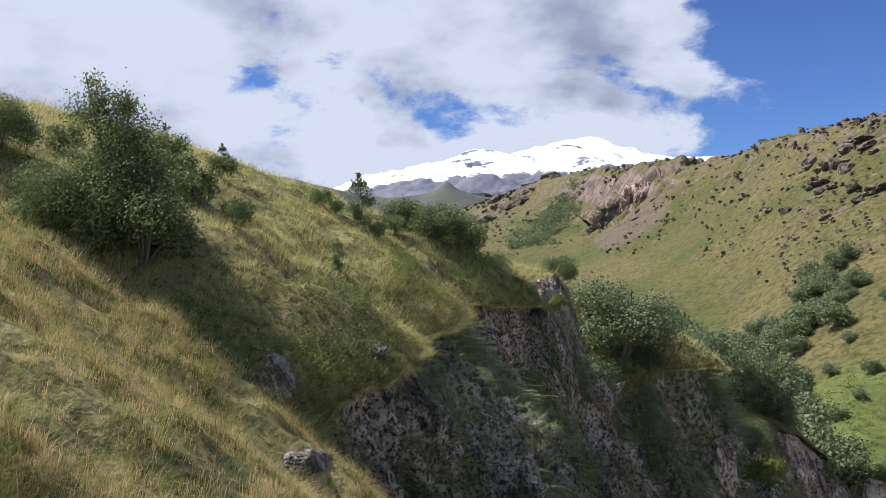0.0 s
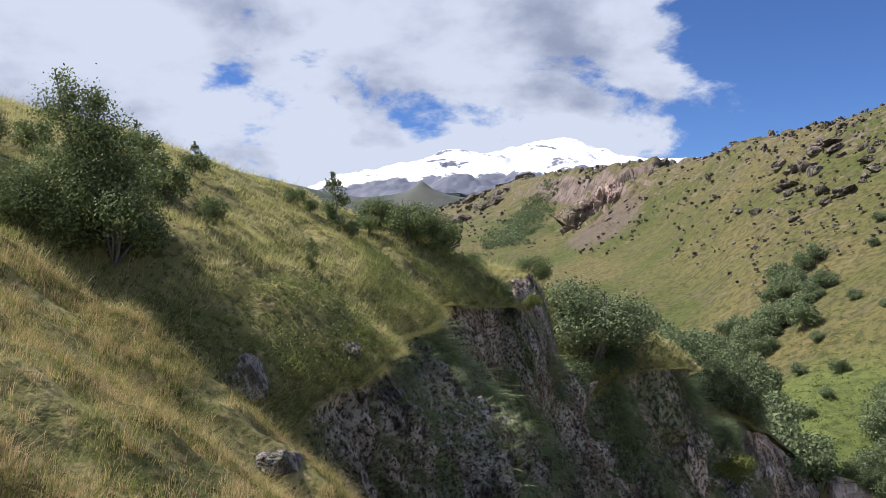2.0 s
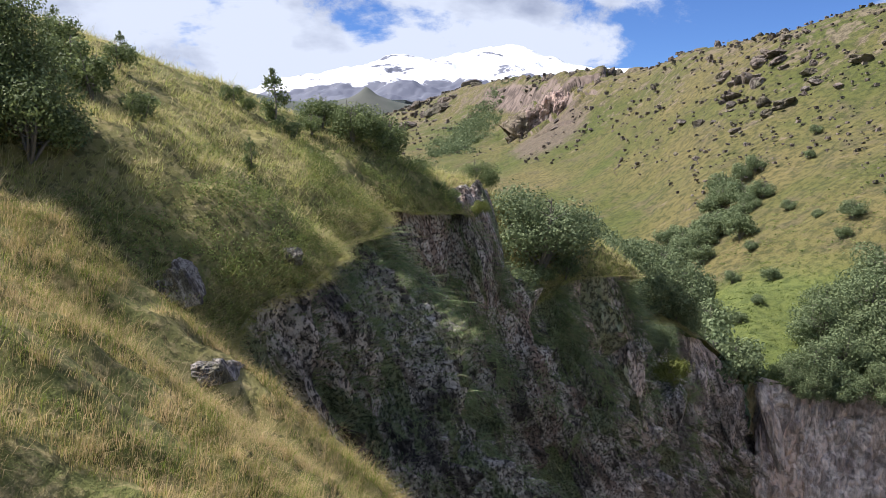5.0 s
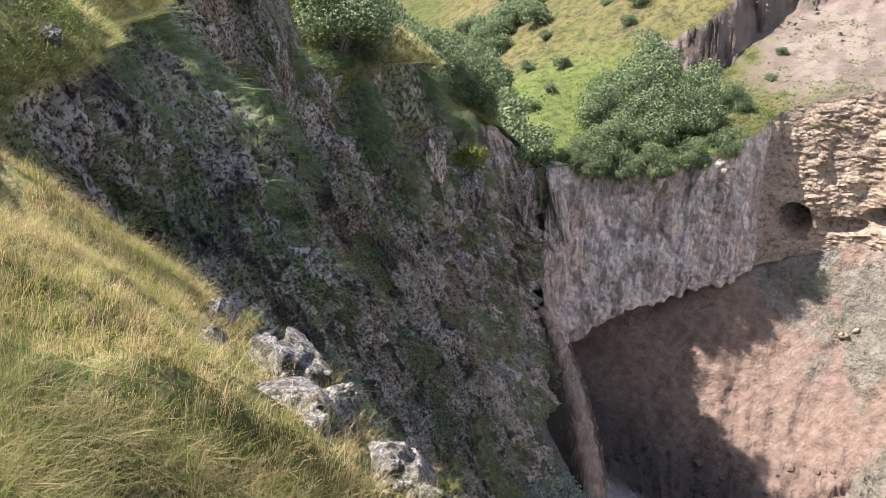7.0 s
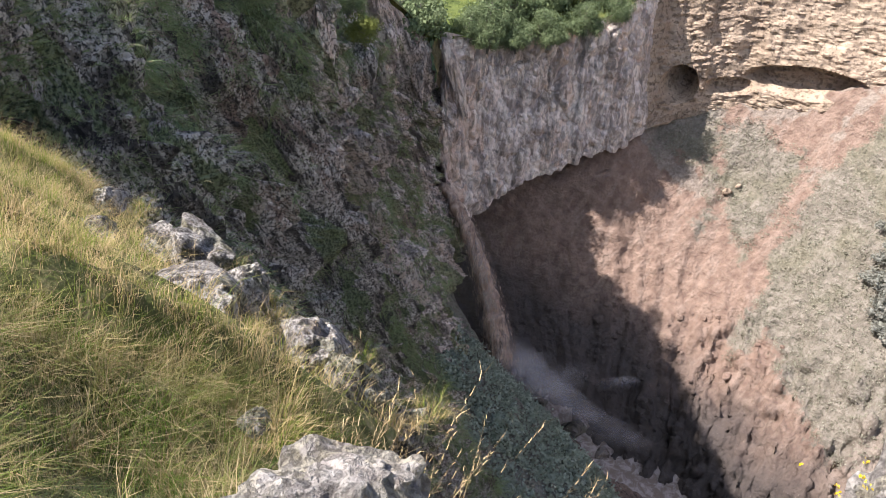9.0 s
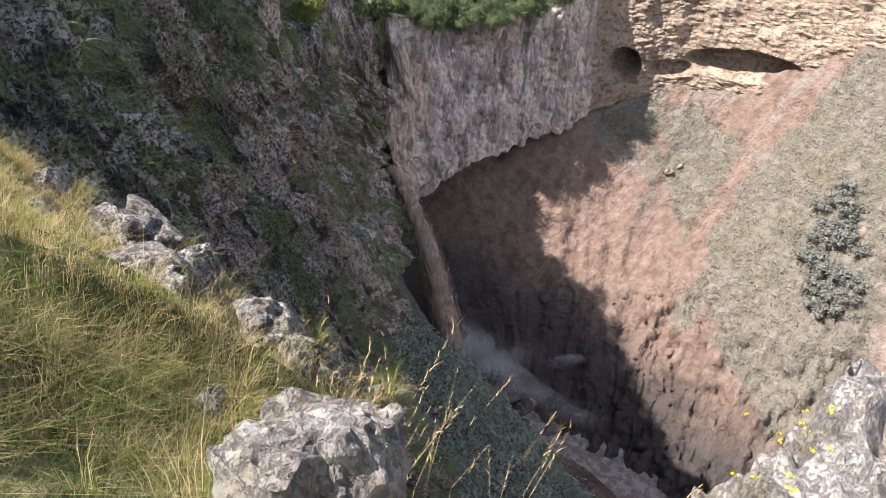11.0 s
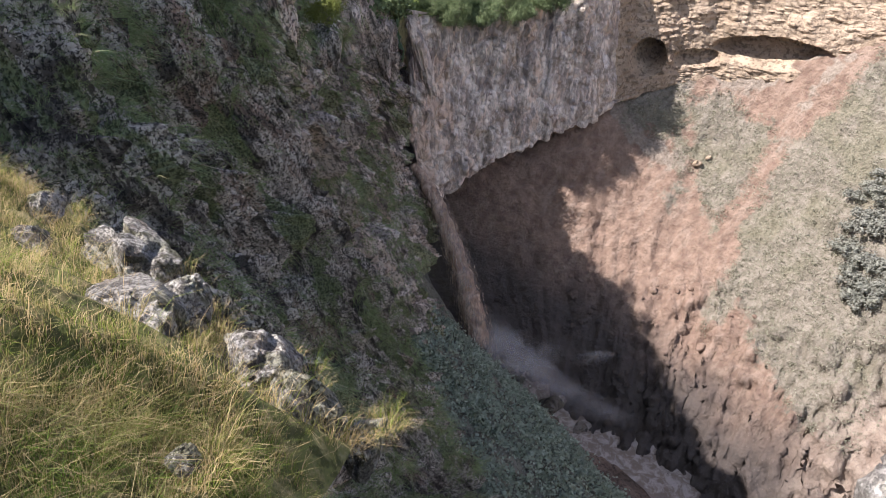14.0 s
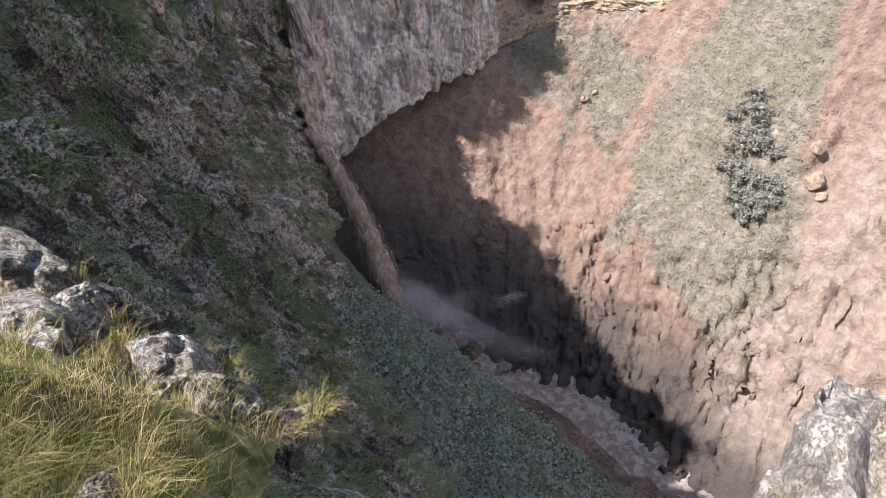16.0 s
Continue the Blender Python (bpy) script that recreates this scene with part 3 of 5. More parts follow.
for cx, cy, cz, rx2, rz2, deep in ((77.6, 77.0, -34.2, 2.4, 2.2, 4.5), (91.0, 67.5, -33.2, 6.5, 1.7, 3.2), (84.5, 74.5, -34.6, 3.0, 1.0, 1.6)):
    # hollows in the ochre cliff
    along = np.hypot(head_grid[..., 0] - cx, head_grid[..., 1] - cy) / rx2
    k = np.clip(1.25 - np.sqrt(along**2 + ((head_grid[..., 2] - cz) / rz2) ** 2), 0, 0.4) / 0.4
    head_grid += (k * deep)[..., None] * np.array([0.75, 0.66, 0.1])
sheet("canyon_wall_head", head_grid[:cut + 1], HEAD_ROCK, "pale grey overhanging cliff beside the waterfall", "cliff", smooth=False)
sheet("canyon_wall_ochre", head_grid[cut:], OCHRE, "sunlit ochre cliff with hollows and thin beds", "cliff", smooth=False)

# ---- the scree bowl, right of the stream ----
BOWL_TOP = np.array([(44, 86, -50), (50, 85, -45), (60, 82.5, -40), (67.5, 79, -38.5), (76.5, 78.4, -37.5), (84, 76, -36.5), (89.5, 71.5, -35.8), (94.5, 64.5, -34), (100, 55, -27.5), (105, 46, -21.5), (114, 34, -17), (122, 8, -14), (126, -60, -12)], float)
BOWL_LOW = np.array([(41.5, 75, -66.5), (46.5, 69, -67.3), (50, 63.5, -68.6), (52, 60, -69.3), (53, 56, -70.1), (53.6, 52, -70.9), (55, 48.5, -71.6), (56.2, 45, -72.2), (57.4, 40, -73), (58, 34, -74), (58, 24, -75.3), (58, 4, -77), (60, -60, -80)], float)
bowl_grid = loft([BOWL_TOP, BOWL_TOP * 0.66 + BOWL_LOW * 0.34 + (1.0, 1.0, -1.8), BOWL_TOP * 0.33 + BOWL_LOW * 0.67 + (1.2, 1.0, -2.0), BOWL_LOW, BOWL_LOW + (-6, -0.5, -1.6)], 360, 220, 0.7)
bu_, bv_ = np.meshgrid(np.linspace(0, 40, 360), np.linspace(0, 1, 220), indexing="ij")
rill = fbm(np.stack([bu_ + 0.8 * fbm(bowl_grid, 0.05, 2, 73), bv_ * 2.2, bu_ * 0], -1), 1.0, 4, 72, 0.6)
bowl_grid += normals_of(bowl_grid, (-0.5, -0.3, 0.8)) * (np.clip(bv_ * 1.6, 0.3, 1) * np.where(bv_ > 0.9, 0.3, 1) * (0.8 * np.abs(rill)))[..., None]
bv1, be1, bf1 = blocks(bowl_grid, (2.6, 2.6, 2.6), 74)
slab = np.clip((40 - bowl_grid[..., 1]) / 5, 0, 1) * np.clip((bowl_grid[..., 0] - 61) / 5, 0, 1)
sv1, se1, sf1 = blocks(bowl_grid * (1, 1, 1), (3.2, 3.2, 5.0), 78)
bowl_grid += normals_of(bowl_grid, (-0.5, -0.3, 0.8)) * (slab * (1.5 * sv1 * se1 + 1.4 * (0.5 - sf1)))[..., None]
bowl_grid[..., 2] += 0.8 * fbm(bowl_grid, 0.07, 5, 71, 0.6) + 0.35 * np.clip(fbm(bowl_grid, 0.08, 3, 75) * 2, 0, 1) * bv1
# gullied clods low down, above the stream
clod = np.clip((62 - bowl_grid[..., 1]) / 8, 0, 1) * np.clip((bowl_grid[..., 1] - 24) / 6, 0, 1) * np.clip((-55 - bowl_grid[..., 2]) / 6, 0, 1)
cv1, ce1, cf1 = blocks(bowl_grid + fbm(bowl_grid, 0.3, 3, 85)[..., None] * 1.2, (2.4, 2.4, 3.4), 86)
cv2, ce2, cf2 = blocks(bowl_grid + fbm(bowl_grid, 0.6, 2, 87)[..., None] * 0.6, (0.9, 0.9, 1.1), 88)
runnel = np.abs(fbm(np.stack([bu_ * 2.2 + fbm(bowl_grid, 0.12, 3, 89), bv_ * 1.4, bu_ * 0], -1), 1.0, 3, 90))
bowl_grid += normals_of(bowl_grid, (-0.5, -0.3, 0.8)) * (clod * (1.5 * (0.5 - cf1) + 0.9 * cv1 * ce1 + 0.4 * (0.5 - cf2) + 0.35 * cv2 * ce2 - 2.2 * np.clip(0.35 - runnel, 0, 1)))[..., None]
bowl_grid += normals_of(bowl_grid, (-0.5, -0.3, 0.8)) * (0.22 * fbm(bowl_grid, 0.9, 3, 92, 0.6))[..., None]
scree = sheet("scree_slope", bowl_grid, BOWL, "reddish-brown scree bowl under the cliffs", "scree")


def within(points, outline):
    """How far inside a plan outline the points lie, in metres; negative outside."""
    p, o = np.asarray(points, float)[..., :2], np.asarray(outline, float)
    gap, odd = np.full(p.shape[:-1], 1e9), np.zeros(p.shape[:-1], bool)
    for a, b in zip(o, np.roll(o, -1, 0)):
        t = np.clip(((p - a) @ (b - a)) / ((b - a) @ (b - a)), 0, 1)[..., None]
        gap = np.minimum(gap, np.linalg.norm(p - a - t * (b - a), axis=-1))
        odd ^= ((a[1] > p[..., 1]) != (b[1] > p[..., 1])) & (p[..., 0] < (b[0] - a[0]) * (p[..., 1] - a[1]) / (b[1] - a[1] + 1e-9) + a[0])
    return np.where(odd, gap, -gap)


# plan outlines of what grows on the scree, and of the bare pink chutes between
GROWN = [[(74.5, 79), (74.0, 75.6), (78.5, 71.5), (75.2, 66.8), (77, 65.3), (80.3, 69.5), (83.3, 74), (84, 78)],
         [(82.6, 73), (81.6, 70.2), (79.2, 67.4), (77.9, 62.6), (77.3, 60.0), (86.2, 61.3), (89.5, 62.6), (86.5, 71)],
         [(85.8, 59.6), (78.4, 57.6), (77.2, 55.2), (72.6, 55.6), (69.0, 52.6), (72.6, 50.4), (70.6, 43.2), (68.2, 36.4), (68.5, 30), (78, 31), (84, 36), (96, 42), (108, 44), (104, 52), (97, 56.5), (92, 58.2), (88.6, 59.6)]]
CHUTE = [[(72.6, 77.5), (73.4, 74.6), (76.5, 68.5), (79.5, 68), (79.4, 71), (76, 76)], [(95.4, 61.0), (91, 61.8), (87.0, 60.6), (87.4, 59.9), (91, 60.2), (96, 59)], [(83, 78), (84.5, 73.5), (90, 67), (95, 63), (97, 66), (90, 74)]]
edge_ = 1.1 * fbm(bowl_grid, 0.35, 4, 93, 0.6)
for key, outlines in (("grown", GROWN), ("chute", CHUTE)):
    share = np.clip(0.5 + 0.4 * np.max([within(bowl_grid, o) + edge_ for o in outlines], 0), 0, 1)
    scree.data.attributes.new(key, "FLOAT", "POINT").data.foreach_set("value", share.ravel().astype(np.float32))

# ---- the vegetated slope below the left wall ----
base_ = WALL_BASE[np.array([0, 1, 4, 9, 12, 15, 18, 21, 24, 26, 27, 28]) * 15]
BANK_LOW = np.array([(54, -60, -80.5), (53.5, -20, -78.5), (53.3, 5, -77.2), (53, 25, -75.2), (52.4, 36, -73.6), (51.2, 44, -72.2), (49.6, 50, -71), (48, 56, -69.8), (46.4, 61, -68.6), (44.6, 65.5, -67.6), (43, 70, -67), (41.5, 75, -66.6)], float)
bank2 = loft([base_ + (-2, 0.5, 1.2), base_ * 0.5 + BANK_LOW * 0.5 + (0, 0, 1.2), BANK_LOW + (0, 0, 0.4), BANK_LOW + (3, 0, -1.4)], 220, 120, 0.7)
bank2[..., 2] += 0.8 * fbm(bank2, 0.14, 5, 91, 0.65)
sheet("lower_bank", bank2[:, :68], BANK, "steep dark green bank above the stream", "slope")
sheet("stream_bank", bank2[:, 67:], SOIL, "bare brown soil beside the stream", "slope")

# ---- the stream ----
left_, right_ = BANK_LOW + (-1.5, 0, -0.15), BANK_LOW + (7.5, 1.0, -0.25)
stream = loft([left_, right_], 200, 24, 0.7)
stream[..., 2] += 0.18 * fbm(stream, 0.7, 4, 95)
sheet("stream", stream, STREAM, "churning silty brown mountain stream", "stream")

# ---- the right-hand mountainside and the meadow above the head wall ----
def polar(rows):
    return np.array([(d * math.sin(radians(a)), d * math.cos(radians(a)), z) for a, d, z in rows])


M0 = polar([(-9, 330, -14), (0, 260, -15), (7, 230, -17), (13, 185, -19), (18, 150, -23), (23, 113, -27), (26.5, 93, -25)]).tolist()
M0 += [(42.5, 80.6, -24.2), (51, 79.9, -25.2), (58, 78.8, -25.1), (65.6, 77.8, -23.2), (70, 78.2, -21.8), (77, 80.3, -19.6), (83.5, 77.6, -17.9), (89, 74.6, -16.7), (96, 67.6, -17), (102, 56.4, -19), (107, 47, -20), (116, 34, -17.5), (124, 8, -14.5), (128, -60, -12.5)]
AZ = [-9, 0, 7, 13, 18, 23, 26.5, 28, 31, 34, 37, 40, 43, 46, 49, 55, 61, 66, 74, 86, 115]


def line(ds, zs):
    grid = np.linspace(-12, 118, 261)
    ease = np.exp(-np.linspace(-2, 2, 17) ** 2)
    ease /= ease.sum()

    def smooth(rows):
        v = np.interp(grid, [a for a, _ in rows], [v for _, v in rows])
        return np.interp(AZ, grid, np.convolve(np.pad(v, 8, "edge"), ease, "valid"))

    d, z = smooth(ds), smooth(zs)
    return polar(zip(AZ, d, z))


M1 = line([(-9, 480), (0, 400), (7, 330), (13, 270), (18, 215), (23, 165), (28, 138), (34, 130), (40, 126), (46, 124), (61, 135), (115, 150)],
          [(-9, 0), (0, 0), (7, -2), (13, -4), (18, -8), (23, -13), (28, -15), (34, -12.5), (40, -9), (46, -6), (61, -3), (115, 0)])
M2 = line([(-9, 640), (0, 560), (7, 470), (13, 350), (18, 290), (23, 235), (28, 212), (34, 195), (40, 182), (46, 176), (115, 190)],
          [(-9, 14), (0, 22), (7, 26), (13, 17), (18, 16), (23, 15), (28, 15), (34, 14), (40, 14), (46, 16), (61, 20), (115, 24)])
M3 = line([(-9, 800), (0, 720), (7, 560), (13, 400), (18, 365), (23, 310), (28, 268), (34, 250), (46, 240), (115, 250)],
          [(-9, 25), (0, 43), (7, 57), (13, 45), (18, 39), (23, 41), (28, 38.5), (34, 43), (46, 50), (115, 60)])
M4 = M3 * 1.25 + (0, 0, -30)
hill_grid = loft([M0, M1, M2, M3, M4], 640, 300, 0.35)
far_ = np.hypot(hill_grid[..., 0], hill_grid[..., 1])
az_ = np.degrees(np.arctan2(hill_grid[..., 0], hill_grid[..., 1]))
rise = np.clip(np.linspace(0, 1, 300) / 0.12, 0, 1)[None, :]
hill_grid[..., 2] += rise * (1.6 * fbm(hill_grid, 0.025, 4, 33) + 0.5 * fbm(hill_grid, 0.15, 3, 34) * np.clip(1.6 - far_ / 160, 0.12, 1))
# a cliff band over the ochre cliff
band = np.interp(az_, [34, 36, 38, 43, 60, 80], [127, 127, 129, 141, 150, 155]) + 1.5 * fbm(hill_grid * (1, 1, 0), 0.12, 3, 36)
step = np.clip((band - far_) / 2.5, 0, 1) * np.clip((far_ - 108) / 14, 0, 1) * np.interp(az_, [34, 37.5, 75, 85], [0, 1, 1, 0])
hill_grid[..., 2] -= 8.0 * step
bc_, be_, _ = blocks(hill_grid, (1.6, 1.6, 4.0), 39)
hill_grid[..., :2] += (np.clip(1 - abs(band - far_ - 1.5) / 3.5, 0, 1) * np.interp(az_, [34, 37.5, 75, 85], [0, 1, 1, 0]) * bc_ * 1.1)[..., None] * (0.65, 0.75)
# the broken crags on the skyline and the brown cliff below it
crag_mask = np.clip(0.9 * fbm(hill_grid, 0.05, 3, 37) + 2.4 * np.exp(-(((np.linspace(0, 1, 300)[None, :] - 0.735) / 0.035) ** 2)) * np.interp(az_, [9, 12, 27, 30], [0, 1, 1, 0]) - 0.9, 0, 1)
big = np.exp(-(((hill_grid[..., 0] - 88) / 26) ** 2) - ((hill_grid[..., 1] - 362) / 34) ** 2)
v_, e_, _ = blocks(hill_grid, (9.0, 9.0, 14.0), 38)
hill_grid[..., 2] += np.clip(crag_mask * 0.3 + 0.5 * big, 0, 1.0) * rise * (5.0 * v_ + 2.0 - 2.5 * (1 - e_)) * np.clip(far_ / 330, 0.3, 1.2)
sheet("mountainside", hill_grid, MOUNTAIN, "grassy mountainside with scattered crags", "mountain")

# ---- the red cliff under the far ridge ----
CLIFF_TOP = np.array([(50, 362, 17), (60, 362, 28), (72, 358, 32), (82, 354, 34.5), (92, 348, 36), (103, 340, 37), (108, 318, 32)], float)
CLIFF_LOW = np.array([(48, 358, 12), (57, 351, 13), (66, 345, 9.5), (76, 332, 9), (84, 323, 12.5), (93, 318, 18), (101, 303, 23)], float)
CLIFF_TOP, CLIFF_LOW = CLIFF_TOP + (14, 0, -2.5), CLIFF_LOW + (14, 0, -4.5)
cliff_grid = loft([CLIFF_TOP + (5, 22, -6), CLIFF_TOP, 0.5 * CLIFF_TOP + 0.5 * CLIFF_LOW + (0, 3.0, 0), CLIFF_LOW + (0, 0, -1.5)], 150, 110, 0.7)
cliff_grid = craggy(cliff_grid, 2.6, (7.0, 7.0, 8.0), (2.4, 2.4, 2.8), 81, facing=(-0.3, -1, 0.2), ribs=0.35, broad=2.2, joint=0.25)
sheet("red_cliff", cliff_grid, FAR_CLIFF, "broken reddish-brown cliff under the far ridge", "cliff", smooth=False)

# ---- distance ----
FH0 = polar([(-60, 900, -20), (-30, 900, -10), (-16, 1100, 20), (-9, 1300, 40), (-4, 1500, 60), (0, 1600, 70), (6, 1700, 80), (14, 1800, 90), (30, 1900, 90)])
FH1 = polar([(-60, 1700, 160), (-30, 1700, 170), (-16, 1800, 186), (-13, 1850, 196), (-8, 1950, 170), (-4, 2000, 150), (0, 2000, 142), (10, 2100, 150), (30, 2200, 160)])
hills = loft([FH0, 0.5 * (FH0 + FH1) + (0, 0, -20), FH1, FH1 * 1.2 + (0, 0, -120)], 300, 90, 0.5)
hills[..., 2] += 9 * fbm(hills, 0.004, 5, 61) + 48 * np.exp(-np.hypot(hills[..., 0] + 17, hills[..., 1] - 1960) / 42)
sheet("far_hills", hills, FAR_HILL, "distant hazy grass hills", "hills")
SN0 = polar([(-30, 2600, 180), (-12, 2700, 205), (-6, 2700, 215), (0, 2700, 220), (5, 2700, 225), (10, 2700, 215), (16, 2700, 200), (30, 2700, 180)])
SN1 = polar([(-30, 4300, 300), (-12, 4300, 330), (-6, 4200, 400), (0, 4200, 520), (5, 4200, 570), (10, 4200, 575), (16, 4200, 500), (30, 4200, 420)])
snow = loft([SN0, 0.55 * SN0 + 0.45 * SN1 + (0, 0, -10), SN1, SN1 * 1.1 + (0, 0, -250)], 300, 120, 0.5)
snow[..., 2] += 38 * fbm(snow, 0.0026, 6, 63, 0.6)
sheet("snow_mountain", snow, SNOW, "snow-covered volcano below clouds", "mountain")
bm = bmesh.new()
bmesh.ops.create_circle(bm, cap_ends=True, segments=64, radius=4600, matrix=Matrix.Translation((0, 0, -96)))
me = bpy.data.meshes.new("ground")
bm.to_mesh(me), bm.free()
me.materials.append(MEADOW)
tagged(new("ground", me), "grassland reaching to the horizon", "ground", "", "structure")


# ---- plants, stones and water: materials ----
def leaf_material(name, dark, light, gloss=0.75):
    m, n = material(name)
    r = n.geo.outputs["Random Per Island"]
    a = n.noise(n.pos, 0.9, 3.0)
    c = n.mix(r, dark, light)
    each = n.add("ShaderNodeObjectInfo").outputs["Random"]
    c = n.mix(n.span(each, 0.0, 1.0, 0.0, 0.3, False), c, tuple(0.75 * v + 0.25 * u for v, u in zip(light, (0.2, 0.24, 0.09))))
    c = n.mix(n.span(a, 0.4, 0.7, 0.0, 0.5), c, tuple(v * 0.7 for v in dark))
    finish(n, c, gloss)
    glow = n.add("ShaderNodeBsdfTranslucent")
    n.join(c, glow.inputs[0])
    both = n.add("ShaderNodeMixShader")
    both.inputs[0].default_value = 0.28
    n.join(n.bsdf.outputs[0], both.inputs[1]), n.join(glow.outputs[0], both.inputs[2])
    out = next(x for x in n.tree.nodes if x.type == "OUTPUT_MATERIAL")
    n.join(both.outputs[0], out.inputs[0])
    return m


def blade_material(name, green, lush, straw, straw_share, seed=0.0):
    m, n = material(name)
    r = n.geo.outputs["Random Per Island"]
    patch = n.noise(n.pos, 1.5, 5.0, 0.7)
    c = n.mix(n.span(patch, 0.45, 0.55), lush, green)
    dry = n.math("ADD", n.math("MULTIPLY", r, 0.6), n.math("MULTIPLY", n.noise(n.pos, 0.8, 3.0), 0.8))
    c = n.mix(n.span(dry, 1.02 - straw_share, 1.22 - straw_share), c, straw)
    c = n.mix(n.span(n.noise(n.pos, 2.6, 4.0, 0.7), 0.5, 0.62, 0.0, 0.7), c, tuple(v * 0.3 for v in lush))
    c = n.mix(n.math("MULTIPLY", r, 0.35), c, tuple(v * 0.45 for v in green))
    finish(n, c, 0.6)
    glow = n.add("ShaderNodeBsdfTranslucent")
    n.join(c, glow.inputs[0])
    both = n.add("ShaderNodeMixShader")
    both.inputs[0].default_value = 0.45
    n.join(n.bsdf.outputs[0], both.inputs[1]), n.join(glow.outputs[0], both.inputs[2])
    out = next(x for x in n.tree.nodes if x.type == "OUTPUT_MATERIAL")
    n.join(both.outputs[0], out.inputs[0])
    return m


BIRCH_LEAF = leaf_material("birch_leaf", (0.085, 0.115, 0.046), (0.27, 0.325, 0.135), 0.7)
BUSH_LEAF = leaf_material("bush_leaf", (0.10, 0.138, 0.066), (0.235, 0.285, 0.145), 0.75)
BRIGHT_LEAF = leaf_material("bright_leaf", (0.11, 0.135, 0.03), (0.22, 0.235, 0.06))
GREY_LEAF = leaf_material("grey_leaf", (0.17, 0.17, 0.145), (0.33, 0.325, 0.285), 0.8)
BARK, n_ = material("bark")
finish(n_, n_.mix(n_.noise(n_.pos, 9.0, 4.0), (0.09, 0.075, 0.06), (0.26, 0.24, 0.21)), 0.9)
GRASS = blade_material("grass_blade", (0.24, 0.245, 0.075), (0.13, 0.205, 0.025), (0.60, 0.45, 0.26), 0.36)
# short blades darkened: the tussocks' shade is put into their green
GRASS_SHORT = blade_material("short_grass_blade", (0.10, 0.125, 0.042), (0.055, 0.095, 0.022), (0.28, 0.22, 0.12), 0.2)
# spur grass is drier; spur, hill and wall blades also lightened to imitate stronger light
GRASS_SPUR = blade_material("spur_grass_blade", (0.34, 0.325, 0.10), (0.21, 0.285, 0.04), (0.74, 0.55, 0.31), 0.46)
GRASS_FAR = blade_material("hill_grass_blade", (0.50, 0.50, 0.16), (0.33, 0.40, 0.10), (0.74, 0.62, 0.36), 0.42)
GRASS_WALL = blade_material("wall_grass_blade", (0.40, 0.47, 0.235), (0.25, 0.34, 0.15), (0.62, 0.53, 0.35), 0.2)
SEED, n_ = material("seed_head")
finish(n_, n_.mix(n_.geo.outputs["Random Per Island"], (0.30, 0.21, 0.11), (0.52, 0.40, 0.22)), 0.8)
YELLOW, n_ = material("yellow_petal")
finish(n_, (0.75, 0.55, 0.02), 0.6)

rng = np.random.default_rng(7)


# ---- grass ----
def blades(at, up, height, width, lean, bend, seed, plain=False):
    """Tapered two-piece blades; at, up, lean are rows of vectors, the rest numbers or rows."""
    r = np.random.default_rng(seed)
    n = len(at)
    side = np.cross(up, r.normal(size=(n, 3)))
    side /= np.linalg.norm(side, axis=1, keepdims=True) + 1e-9
    h, wd = np.broadcast_to(height, n)[:, None], np.broadcast_to(width, n)[:, None]
    mid = at + up * h * 0.55 + lean * h * 0.22
    tip = at + up * h * (1.0 - bend) + lean * h * 0.85
    if plain:
        v = np.stack([at - side * wd, at + side * wd, tip + side * wd * 0.25, tip - side * wd * 0.25], 1).reshape(-1, 3)
        return v, np.arange(n * 4).reshape(-1, 4)
    v = np.stack([at - side * wd, at + side * wd, mid - side * wd * 0.75, mid + side * wd * 0.75, tip - side * wd * 0.12, tip + side * wd * 0.12], 1).reshape(-1, 3)
    b = np.arange(n)[:, None] * 6
    f = np.concatenate([b + [0, 1, 3, 2], b + [2, 3, 5, 4]])
    return v, f


def grass_stuff(name, centres, per, spread, h, width, mat, label, seed, down=(0.42, 0.0, -0.15), bend=0.25, ups=None, fan=0.38, plain=False):
    """Tufts of grass at centres (rows of places): one object."""
    r = np.random.default_rng(seed)
    n = len(centres) * per
    hc = np.repeat(r.uniform(h[0], h[1], len(centres)) , per)
    at = np.repeat(centres, per, 0)
    off = r.normal(size=(n, 3)) * spread * (hc[:, None] / h[1])
    off[:, 2] = 0
    up = np.tile((0.0, 0.0, 1.0), (n, 1)) if ups is None else np.repeat(ups, per, 0)
    lean = np.array(down) + r.normal(size=(n, 3)) * 0.36 + off / (spread + 1e-6) * fan
    at = at + off - up * 0.04
    if ups is None:
        at[:, 2] = bank_height(at[:, 0], at[:, 1]) - 0.05
    height = hc * r.uniform(0.55, 1.1, n)
    v, f = blades(at, up, height, width * r.uniform(0.7, 1.3, n), lean, bend, seed + 1, plain)
    return tagged(new(name, mesh_of(name, v, f, mat)), label, "grass", "", "stuff")


def scatter(n, x0, x1, y0, y1, seed, inside=0.1):
    """Places on the hillside, left of the rim."""
    r = np.random.default_rng(seed)
    x, y = r.uniform(x0, x1, n), r.uniform(y0, y1, n)
    rim = np.interp(y, ALL_RIM[:, 0], ALL_RIM[:, 1])
    ok = x < rim - inside
    x, y = x[ok], y[ok]
    return np.stack([x, y, bank_height(x, y)], -1)


def patchy(p, scale, level, seed):
    return p[fbm(p * (1, 1, 0), scale, 3, seed) > level]


